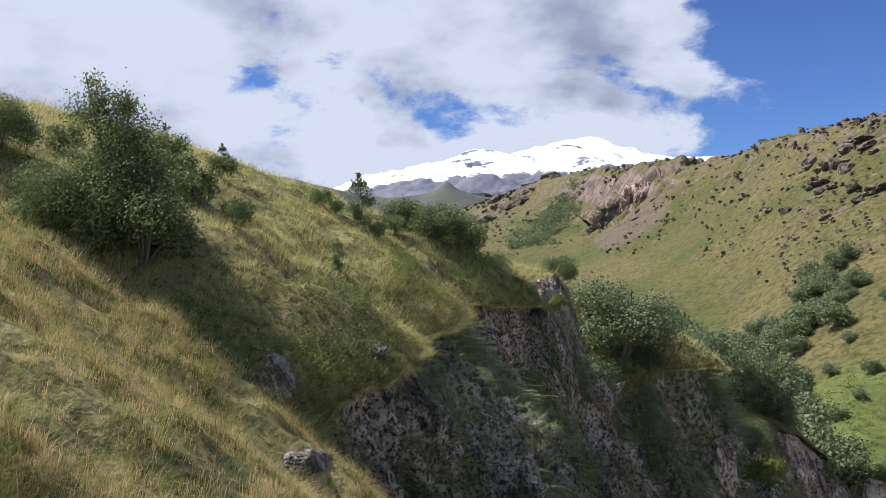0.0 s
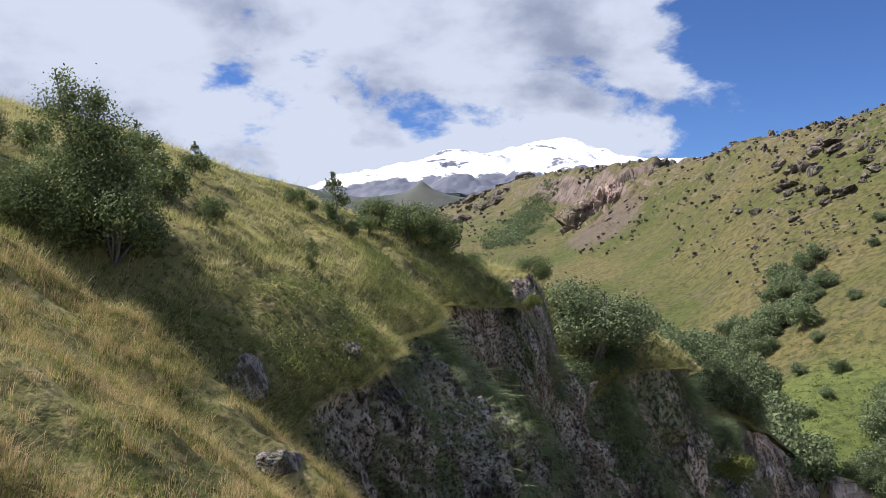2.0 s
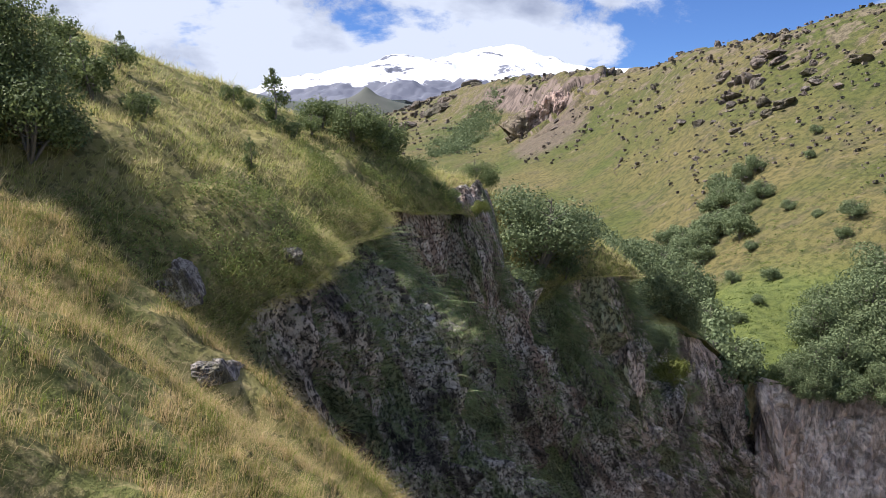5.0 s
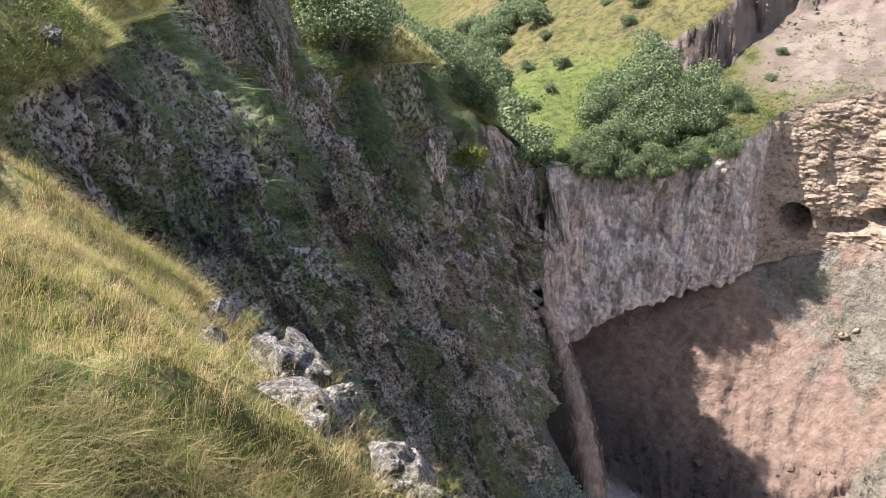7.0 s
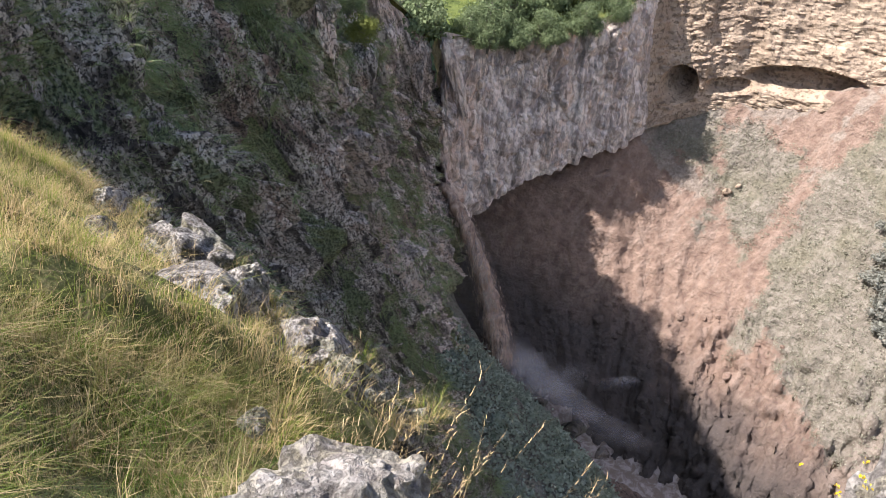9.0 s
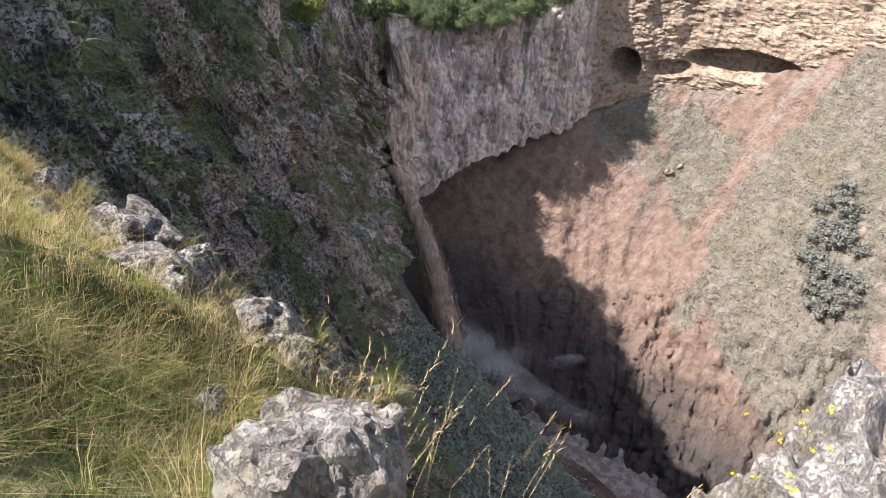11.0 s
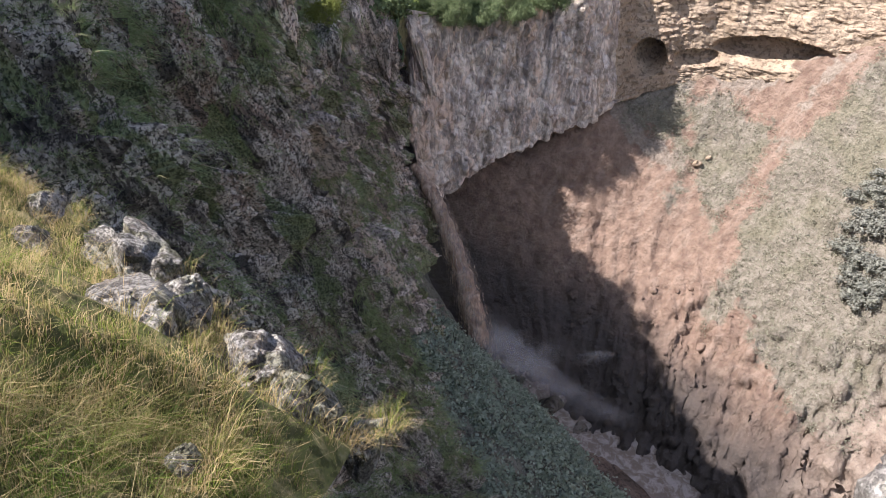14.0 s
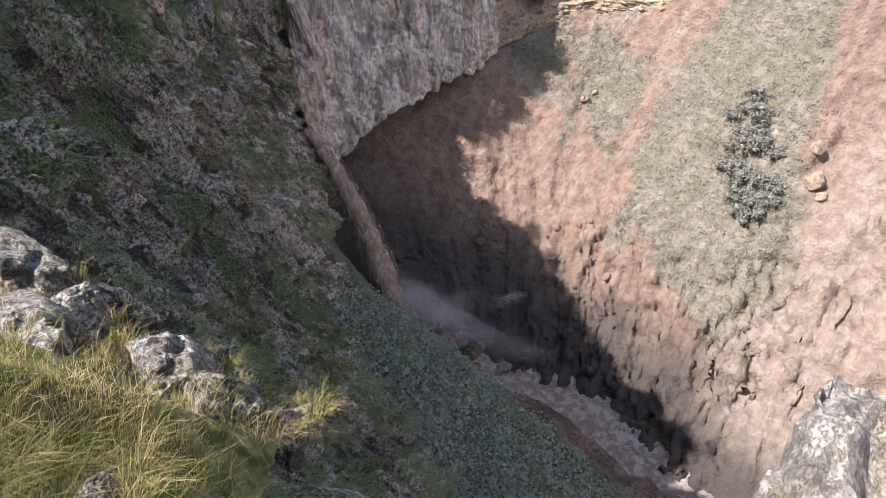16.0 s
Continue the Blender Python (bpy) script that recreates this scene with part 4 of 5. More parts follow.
EDGE_STONES = (  # x, y, z, half sizes, turn, label
    (0.81, 14.10, -6.67, 0.36, 0.33, 0.34, 20, "small grey stone standing in the spur's grass"),
    (0.42, 11.92, -6.15, 0.44, 0.36, 0.27, 75, "low grey boulder in bright green grass"),
    (1.42, 13.32, -7.47, 0.5, 0.5, 0.5, 120, "weathered grey boulder among grass"),
    (1.93, 12.92, -7.48, 0.66, 0.7, 0.75, 210, "blocky dark-faced boulder at the edge"),
    (1.32, 9.06, -6.02, 0.85, 0.7, 0.6, 300, "large pale boulder with grey lichen"),
    (1.99, 9.51, -6.27, 0.34, 0.5, 0.5, 95, "lichened stone at the cliff edge"),
    (2.53, 8.44, -6.73, 0.66, 0.6, 0.5, 160, "pale lichened boulder capped with dry grass"),
    (2.82, 7.72, -7.15, 0.42, 0.5, 0.75, 250, "dark-sided stone at the brink"),
    (3.55, 7.79, -8.12, 0.35, 0.35, 0.5, 330, "lichened stone on the rim"),
    (1.25, 5.93, -5.33, 0.16, 0.16, 0.14, 15, "half-buried grey stone in shaded grass"),
    (-3.1, 14.6, -3.62, 0.9, 0.7, 0.3, 65, "flat bare rock slab on the slope"),
    (-4.6, 18.9, -2.6, 0.7, 0.6, 0.6, 130, "pale rock in the shaded gully"),
    (-2.3, 21.9, -2.3, 0.4, 0.3, 0.3, 330, "pale stone on the rim turf"))


def clear_of_stones(p):
    ok = np.ones(len(p), bool)
    for x, y, _, sx, sy, *_ in EDGE_STONES:
        ok &= np.hypot((p[:, 0] - x + 0.1) / (sx + 0.1), (p[:, 1] - y + 0.45) / (sy + 0.5)) > 1
    return p[ok]


def clumped(p, scale, level, seed):
    return p[fbm(p * (1, 1, 0), scale, 3, seed) + np.random.default_rng(seed).normal(size=len(p)) * 0.18 > level]


near = clear_of_stones(scatter(5600, -6, 4.2, 0.9, 6.8, 101))
near = near[~((near[:, 0] > 0.85) & (near[:, 1] < 4.0) & (np.random.default_rng(99).uniform(size=len(near)) < 0.6))]
near = near[np.hypot(near[:, 0] - 0.45, near[:, 1] - 0.6) > 1.15]
near = near[~((abs(near[:, 0] - 0.72) < 0.5) & (near[:, 1] > 0.6) & (near[:, 1] < 2.25))]
tussocks = clumped(near, 0.9, 0.0, 102)
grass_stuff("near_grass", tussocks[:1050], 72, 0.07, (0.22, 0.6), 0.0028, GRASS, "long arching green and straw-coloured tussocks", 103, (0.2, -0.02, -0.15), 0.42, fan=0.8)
grass_stuff("short_grass", near, 12, 0.12, (0.08, 0.22), 0.0028, GRASS_SHORT, "short green grass between the tussocks, darkened for their shade", 104, fan=0.5)
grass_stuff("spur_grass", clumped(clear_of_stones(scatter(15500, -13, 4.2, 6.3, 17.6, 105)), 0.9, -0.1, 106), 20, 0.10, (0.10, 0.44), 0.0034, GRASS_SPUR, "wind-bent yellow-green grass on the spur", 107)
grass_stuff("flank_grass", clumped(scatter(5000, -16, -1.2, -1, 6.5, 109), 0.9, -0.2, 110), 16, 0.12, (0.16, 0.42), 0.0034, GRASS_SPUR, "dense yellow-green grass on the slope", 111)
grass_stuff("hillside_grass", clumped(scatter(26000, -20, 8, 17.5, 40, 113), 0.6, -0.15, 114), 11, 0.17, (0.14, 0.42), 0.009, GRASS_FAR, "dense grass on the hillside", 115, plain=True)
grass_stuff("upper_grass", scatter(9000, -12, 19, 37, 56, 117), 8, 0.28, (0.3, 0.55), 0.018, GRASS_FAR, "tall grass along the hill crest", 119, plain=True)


def stalks(name, centres, h, seed, label, reach=(0.25, 0.0, -0.05)):
    """Thin stems with feathery seed heads: one object."""
    r = np.random.default_rng(seed)
    n = len(centres)
    hh = r.uniform(h[0], h[1], n)
    lean = np.array(reach) + r.normal(size=(n, 3)) * 0.22
    up = np.tile((0.0, 0.0, 1.0), (n, 1))
    at = centres - (0, 0, 0.05)
    v1, f1 = blades(at, up, hh, 0.0011, lean, 0.15, seed)
    tip = at + up * hh[:, None] * 0.85 + lean * hh[:, None] * 0.85
    per = 11
    along = np.repeat(up * 0.55 + lean * 0.9, per, 0)
    k = np.tile(np.linspace(-0.32, 0.06, per), n)[:, None] * np.repeat(hh, per)[:, None]
    grain = np.repeat(tip, per, 0) + along * k
    v2, f2 = blades(grain, along, np.repeat(hh, per) * 0.05, 0.0014, r.normal(size=(n * per, 3)) * 0.5, 0.1, seed + 5)
    v, f = np.concatenate([v1, v2]), np.concatenate([f1, f2 + len(v1)])
    return tagged(new(name, mesh_of(name, v, f, SEED)), label, "grass", "", "stuff")


stalks("seed_stalks", scatter(4200, -12, 4, 6.5, 17.6, 121), (0.4, 0.66), 123, "dry reddish grass stalks with seed heads")
edge = scatter(420, 0.75, 2.3, 1.3, 2.9, 125, 0.02)
edge = edge[np.hypot(edge[:, 0] - 0.45, edge[:, 1] - 0.6) > 1.2]
stalks("edge_stalks", edge, (0.42, 0.7), 127, "pale seed-headed grass at the cliff edge", (0.3, 0.1, 0.0))
stalks("hill_stalks", scatter(1500, -20, 0, 18, 36, 129), (0.5, 0.85), 131, "dry stalks on the hillside")

# tufts hanging on the canyon wall, in patches, more on ledges
wall_n = normals_of(wall_grid, (0.8, -0.5, 0.2))
i_ = rng.integers(180, 820, 150000)
j_ = rng.integers(2, 270, 150000)
spots, spot_n = wall_grid[i_, j_], wall_n[i_, j_]
leant = (spots + spots[:, 2:] * (0.43, 0.12, 0)) * (1, 1, 0.3)
cover = 1.3 * fbm(leant, 0.27, 5, 201) + 0.3 * spot_n[:, 2] + np.clip((-24 - spots[:, 2]) * 0.03, 0, 0.4)
stony = (spots[:, 1] > 41) & (spots[:, 1] < 56) & (spots[:, 2] > -15)
keep = cover > np.where(stony, 0.8, 0.36)
spots, spot_n = spots[keep][:46000], spot_n[keep][:46000]
dist = np.linalg.norm(spots, axis=1)
ups = spot_n * 0.75 + (0, 0, 0.55)
ups /= np.linalg.norm(ups, axis=1, keepdims=True)
far_off = dist > 30
grass_stuff("wall_grass", spots[far_off], 14, 0.26, (0.4, 1.15), 0.017, GRASS_WALL, "tufts of grass hanging from the dark cliff", 203, (0.1, -0.05, -0.8), 0.4, ups[far_off], plain=True, fan=0.45)
near_by = spots[~far_off][:6000]
grass_stuff("brink_grass", near_by, 14, 0.15, (0.2, 0.55), 0.0075, GRASS_WALL, "fine green tufts on the wall below the brink", 205, (0.3, -0.1, -0.4), 0.4, ups[~far_off][:6000], fan=0.6)

# overhanging turf along the rim
ly_ = rng.uniform(17.8, 76.0, 11000)
lx_ = np.interp(ly_, ALL_RIM[:, 0], ALL_RIM[:, 1]) - rng.uniform(0, 1.0, 11000) ** 1.6
lip = np.stack([lx_, ly_, bank_height(lx_, ly_)], -1)
grass_stuff("rim_grass", lip, 14, 0.17, (0.14, 0.36), 0.009, GRASS_FAR, "shaggy turf spilling over the rim", 135, (0.7, -0.2, -0.6), 0.4, plain=True)


# low weeds near the rim and in the gully
weeds = scatter(16000, -9, 8, 18.5, 40, 141, 0.0)
near_rim = np.interp(weeds[:, 1], ALL_RIM[:, 0], ALL_RIM[:, 1]) - weeds[:, 0]
weeds = weeds[(fbm(weeds * (1, 1, 0), 0.35, 3, 143) > -0.1 + 0.22 * near_rim)][:700]
r0_ = np.random.default_rng(145)
lf_n = len(weeds) * 30
lc_ = np.repeat(weeds, 30, 0) + r0_.normal(size=(lf_n, 3)) * (0.2, 0.2, 0.1) + (0, 0, 0.22)
lu_ = r0_.normal(size=(lf_n, 3))
lu_ /= np.linalg.norm(lu_, axis=1, keepdims=True)
lw_ = np.cross(lu_, r0_.normal(size=(lf_n, 3)))
lw_ /= np.linalg.norm(lw_, axis=1, keepdims=True)
lv_ = np.stack([lc_ - lu_ * 0.04, lc_ - lw_ * 0.02, lc_ + lu_ * 0.04, lc_ + lw_ * 0.02], 1).reshape(-1, 3)
tagged(new("rim_weeds", mesh_of("rim_weeds", lv_, np.arange(lf_n * 4).reshape(-1, 4), leaf_material("weed_leaf", (0.13, 0.17, 0.05), (0.28, 0.32, 0.1)), smooth=False)), "leafy green weeds near the rim", "weeds", "", "stuff")


# ---- stones ----
def on_rim(x, y):
    return float(bank_height(np.array([x]), np.array([y]))[0])


def stone_mesh(name, seed, mat, size=1.0, flat_top=0.0, detail=4, squash=(1, 1, 1), rough=0.15, plane=(0.62, 0.85)):
    bm = bmesh.new()
    bmesh.ops.create_icosphere(bm, subdivisions=detail, radius=1.0)
    p = np.array([v.co[:] for v in bm.verts])
    f = np.array([[v.index for v in face.verts] for face in bm.faces])
    bm.free()
    v, e, _ = blocks(p + 0.15 * fbm(p, 1.5, 2, seed)[:, None], (0.75, 0.75, 0.75), seed)
    v2, e2, _ = blocks(p, (0.28, 0.28, 0.28), seed + 5)
    r = 1 + 0.26 * v * e + 0.12 * v2 * e2 - 0.08 * (1 - e) - 0.05 * (1 - e2) + rough * fbm(p, 1.2, 6, seed + 9, 0.55)
    p = p * r[:, None]
    # planed faces
    g = np.random.default_rng(seed)
    for _ in range(9):
        d = g.normal(size=3)
        d /= np.linalg.norm(d)
        over = np.maximum(p @ d - g.uniform(*plane), 0)
        p = p - over[:, None] * d * 0.85
    if flat_top:
        over = np.maximum(p[:, 2] - flat_top - 0.12 * fbm(p, 2.0, 3, seed + 20), 0)
        p[:, 2] -= over * 0.9
    return mesh_of(name, p * np.array(squash) * size, f, mat, smooth=False)


def stone(mesh, name, x, y, z, size, turn, label, group="", kind="stone", tilt=1.0):
    ob = new(name, mesh)
    ob.matrix_world = pose(x, y, z, tilt * (turn * 0.13 % 20 - 10), tilt * (turn * 0.29 % 24 - 12), turn) @ Matrix.Diagonal((*size, 1))
    return tagged(ob, label, kind, group)


ring_ = []
for k, (x, y, z, sx, sy, sz, turn, label) in enumerate(EDGE_STONES[:10]):
    for q in range(11):
        a = 6.28 * q / 11 + 0.3 * k
        gx, gy = x + math.cos(a) * (sx + 0.1), y + math.sin(a) * (sy + 0.1)
        if math.sin(a) < 0.75:
            ring_.append((gx, gy, max(on_rim(gx, gy), z - 0.75 * sz)))
ring_ = np.array(ring_)
grass_stuff("stone_tufts", ring_, 60, 0.11, (0.2, 0.45), 0.003, GRASS_SPUR, "tussocks growing round the edge stones", 137, (0.25, -0.1, -0.1), 0.35, np.tile((0.1, -0.1, 1.0), (len(ring_), 1)), fan=0.7)

PALE_STONES = [stone_mesh("stone", 330 + k, PALE, detail=5, flat_top=0.55, rough=0.07) for k in range(3)]
NEAR_STONES = [stone_mesh("stone", 300 + k, STONE, detail=5) for k in range(5)]
for k, (x, y, z, sx, sy, sz, turn, label) in enumerate(EDGE_STONES):
    stone(NEAR_STONES[k % 5], "boulder", x, y, z, (sx, sy, sz), turn, label, "stones along the cliff edge", "boulder")
stone(PALE_STONES[1], "boulder", 0.565, 1.74, -2.0, (0.155, 0.17, 0.3), 25, "pale split rock on trodden soil at the edge", "stones along the cliff edge", "boulder")
stone(PALE_STONES[0], "boulder", 0.69, 1.78, -2.0, (0.22, 0.19, 0.3), 140, "pale cracked rock beside its twin", "stones along the cliff edge", "boulder")
stone(PALE_STONES[2], "rock_outcrop", 4.0, 1.75, -4.5, (0.8, 0.6, 1.75), 200, "tall pale outcrop spotted with yellow and grey lichen", "", "rock", 0.15)
stone(PALE_STONES[0], "rock_outcrop", 3.3, 1.78, -4.36, (0.42, 0.4, 1.25), 80, "pale lower outcrop with tufts of grass", "", "rock")

stone(PALE_STONES[1], "rock_outcrop", 3.5, 2.1, -4.75, (0.36, 0.4, 0.9), 150, "pale broken rock below the tall outcrop", "", "rock", 0.3)
stone(stone_mesh("pillar", 320, HEAD_ROCK), "rock_pillar", 43.0, 78.5, -28.6, (1.1, 1.0, 4.8), 0, "sunlit block of pale rock standing at the cleft", "", "rock")

COLUMN = stone_mesh("pinnacle", 351, CLEFT_ROCK, detail=5, flat_top=0.7, rough=0.2, plane=(0.32, 0.62))
WALL_STONES = [stone_mesh("pinnacle", 340 + k, WALL_ROCK, detail=5, flat_top=0.9, rough=0.25, plane=(0.36, 0.7)) for k in range(3)]
for k, (x, y, z, sx, sy, sz, label) in enumerate((
        (5.0, 38.9, -5.9, 2.3, 2.1, 5.2, "dark lichened rock pinnacle standing at the rim"),
        (6.8, 40.7, -8.4, 2.2, 2.0, 4.6, "lower rock shoulder beside the pinnacle"),
        (2.6, 37.4, -3.0, 1.3, 1.0, 1.4, "lichened rock knob on the rim"),
        (17.0, 50.8, -14.6, 2.4, 2.4, 11.0, "tall reddish rock column under the grassy ledge"),
        (15.0, 48.6, -11.0, 1.5, 1.3, 3.6, "broken rock buttress beside the column"),
        (24.5, 65.5, -19.5, 1.8, 1.8, 5.5, "reddish rock rib beside the cleft"),
        (31.5, 73.0, -24.0, 1.7, 1.7, 6.5, "tall rock rib near the waterfall's cleft"),
        (37.5, 77.5, -27.5, 1.4, 1.4, 6.0, "narrow rock rib at the head of the gorge"))):
    stone(WALL_STONES[k % 3] if k < 3 else COLUMN, "rock_pinnacle", x, y, z, (sx, sy, sz), 47 * k + 20, label, "pinnacles along the rim", "rock", 0.5)

# ---- trees and bushes ----
def tube(points, radii, sides=6):
    points = np.asarray(points, float)
    d = np.gradient(points, axis=0)
    d /= np.linalg.norm(d, axis=1, keepdims=True) + 1e-9
    a = np.cross(d, (0.31, 0.87, 0.12))
    a /= np.linalg.norm(a, axis=1, keepdims=True)
    b = np.cross(d, a)
    w = np.linspace(0, 2 * np.pi, sides, endpoint=False)
    ring = points[:, None] + np.asarray(radii)[:, None, None] * (np.cos(w)[None, :, None] * a[:, None] + np.sin(w)[None, :, None] * b[:, None])
    f = [[i * sides + k, i * sides + (k + 1) % sides, (i + 1) * sides + (k + 1) % sides, (i + 1) * sides + k] for i in range(len(points) - 1) for k in range(sides)]
    return ring.reshape(-1, 3), np.array(f)


def tree_parts(seed, height, radius, stems, leaves, leaf, low=0.1, peak=0.35):
    """Stems with limbs, and leaves in sprays round the limbs' ends."""
    r = np.random.default_rng(seed)
    vs, fs, count = [], [], 0
    ends, weights = [], []
    for s in range(stems):
        a = r.uniform(0, 6.28)
        out = radius * (0.0 if stems == 1 else r.uniform(0.1, 0.55))
        h = height * (1.0 if s == 0 else r.uniform(0.55, 0.95))
        t = np.linspace(0, 1, 9)
        line_ = np.stack([np.cos(a) * out * t**0.8, np.sin(a) * out * t**0.8, h * t], -1) + np.cumsum(r.normal(size=(9, 3)) * height * 0.008, 0)
        line_[0, 2] = -0.15
        if stems >= 4:
            line_[1:, 2] *= 0.68
        v, f = tube(line_, height * 0.016 * (1 - 0.9 * t) + 0.008, 6 if stems < 4 else 4)
        vs.append(v), fs.append(f + count)
        count += len(v)
        for _ in range(26 if stems < 4 else 10):
            k = r.uniform(low, 0.97)
            base = np.array([np.interp(k, t, line_[:, c]) for c in range(3)])
            prof = (k / peak) ** 0.6 if k < peak else ((1 - k) / (1 - peak)) ** (0.75 if stems < 4 else 0.42)
            length = radius * max(prof, 0.16) * r.uniform(0.6, 1.0) * (0.75 if stems > 1 else 1) * (0.6 if stems >= 4 else 1)
            b = r.uniform(0, 6.28)
            d = np.array([np.cos(b), np.sin(b), r.uniform(0.15, 0.8)])
            limb = base + np.linspace(0, 1, 4)[:, None] * d * length + np.cumsum(r.normal(size=(4, 3)) * length * 0.05, 0)
            v, f = tube(limb, np.linspace(height * 0.006, 0.004, 4), 3)
            vs.append(v), fs.append(f + count)
            count += len(v)
            for _ in range(7 if stems < 4 else 10):
                q = limb[1] + (limb[3] - limb[1]) * r.uniform(0, 1.1) + r.normal(size=3) * length * 0.22
                ends.append(q), weights.append(max(length, 0.3 * radius))
    if stems >= 4:
        # a dome of rounded lobes, the leaves lying about their outsides
        lobes = 9 + stems * 2
        d = r.normal(size=(lobes, 3))
        d[:, 2] = np.abs(d[:, 2]) * 0.9
        d /= np.linalg.norm(d, axis=1, keepdims=True)
        reach = r.uniform(0.35, 0.78, (lobes, 1))
        mid = d * reach * (radius, radius, height * 0.72) + (0, 0, height * 0.2)
        size = r.uniform(0.26, 0.42, lobes) * min(radius, height * 0.6)
        k = r.choice(lobes, leaves, p=size**2 / (size**2).sum())
        o = r.normal(size=(leaves, 3))
        o /= np.linalg.norm(o, axis=1, keepdims=True)
        depth = 1 - 0.55 * r.uniform(size=(leaves, 1)) ** 2.2 + 0.12 * r.normal(size=(leaves, 1))
        c = mid[k] + o * size[k][:, None] * depth * (1.05, 1.05, 0.9)
        c[:, 2] = np.abs(c[:, 2])
        face = o + r.normal(size=(leaves, 3)) * 0.55
        u = np.cross(face, r.normal(size=(leaves, 3)))
        u /= np.linalg.norm(u, axis=1, keepdims=True)
        w_ = np.cross(face, u)
        w_ /= np.linalg.norm(w_, axis=1, keepdims=True)
        sz = leaf * r.uniform(0.6, 1.25, (leaves, 1))
        v = np.stack([c - u * sz, c - w_ * sz * 0.6, c + u * sz, c + w_ * sz * 0.6], 1).reshape(-1, 3)
        return (np.concatenate(vs), np.concatenate(fs)), (v, np.arange(leaves * 4).reshape(-1, 4))
    ends, weights = np.array(ends), np.array(weights)
    pick = r.choice(len(ends), leaves, p=weights / weights.sum())
    c = ends[pick] + r.normal(size=(leaves, 3)) * (weights[pick] * 0.26)[:, None]
    c[:, 2] = np.maximum(c[:, 2], 0.03)
    u = r.normal(size=(leaves, 3))
    u /= np.linalg.norm(u, axis=1, keepdims=True)
    w_ = np.cross(u, r.normal(size=(leaves, 3)))
    w_ /= np.linalg.norm(w_, axis=1, keepdims=True)
    sz = leaf * r.uniform(0.6, 1.25, (leaves, 1))
    v = np.stack([c - u * sz, c - w_ * sz * 0.55, c + u * sz, c + w_ * sz * 0.55], 1).reshape(-1, 3)
    return (np.concatenate(vs), np.concatenate(fs)), (v, np.arange(leaves * 4).reshape(-1, 4))


def tree(name, seed, height, radius, stems, leaves, leaf, mat, label, category="tree", group="", low=0.1, peak=0.35):
    (v, f), (lv, lf) = tree_parts(seed, height, radius, stems, leaves, leaf, low, peak)
    ob = new(name)
    trunk = new("trunk", mesh_of("trunk", v, f, BARK))
    crown = new("crown", mesh_of("crown", lv, lf, mat, smooth=False))
    trunk.parent = crown.parent = ob
    return tagged(ob, label, category, group)


def plant(ob, x, y, z, size=1.0, turn=0.0, wide=1.0):
    ob.matrix_world = pose(x, y, z, 0, 0, turn) @ Matrix.Diagonal((size * wide, size * wide, size, 1))
    return ob


def on_bank(x, y):
    return float(bank_height(np.array([x]), np.array([y]))[0])


birch = tree("birch_tree", 1, 5.3, 2.1, 3, 26000, 0.05, BIRCH_LEAF, "slender young birch with small dark leaves on the slope", "tree", "", 0.08, 0.3)
plant(birch, -9.2, 20.7, on_bank(-9.2, 20.7) - 0.2, 0.9)
birch2 = tree("birch_bush", 2, 3.2, 1.9, 8, 13000, 0.05, BIRCH_LEAF, "dense many-stemmed birch bush beside the tall birch", "bush", "", 0.04, 0.5)
plant(birch2, -8.5, 20.3, on_bank(-8.5, 20.3))
plant(copy_thing(birch2, Matrix()), -10.9, 20.0, on_bank(-10.9, 20.0), 0.75, 100)
plant(copy_thing(birch2, Matrix()), -13.2, 21.4, on_bank(-13.2, 21.4), 0.62, 200)
shrub = tree("shrub", 3, 2.0, 1.0, 4, 1600, 0.068, BIRCH_LEAF, "small birch shrub in hillside grass", "shrub", "shrubs on the hillside", 0.05, 0.5)
plant(shrub, -8.3, 24.2, on_bank(-8.3, 24.2), 1.0)
sapling = tree("sapling", 4, 2.6, 0.65, 1, 2200, 0.06, BIRCH_LEAF, "young birch standing alone on the crest", "tree", "", 0.05, 0.4)
plant(sapling, -3.9, 32.6, on_bank(-3.9, 32.6))
for x, y, s, turn in ((-9.2, 25.0, 0.9, 40), (-7.0, 24.7, 0.7, 80), (-10.5, 27.5, 0.9, 150), (-9.0, 29.0, 0.7, 210), (-5.7, 33.0, 0.6, 20), (-5.2, 33.6, 0.5, 300), (-3.3, 33.2, 0.6, 70), (-2.7, 35.0, 0.65, 110), (-12.2, 23.5, 0.7, 10)):
    plant(copy_thing(shrub, Matrix()), x, y, on_bank(x, y), s, turn)
for k in range(26):      # scrub along the brink
    u = k / 25
    y = 37.0 + 8.5 * u + 0.3 * math.sin(k * 2.3)
    x = float(np.interp(y, ALL_RIM[:, 0], ALL_RIM[:, 1])) - 0.25 - 0.5 * (k % 3)
    plant(copy_thing(shrub, Matrix()), x, y, on_bank(x, y) - 0.15, 0.35 + 0.3 * abs(math.sin(k * 1.7)), k * 77)
for x, y, s, turn in ((-4.0, 26.3, 0.45, 30), (-11.5, 30.0, 0.4, 90), (-9.6, 31.5, 0.45, 10), (-6.8, 23.0, 0.35, 170)):
    plant(copy_thing(sapling, Matrix()), x, y, on_bank(x, y), s, turn)

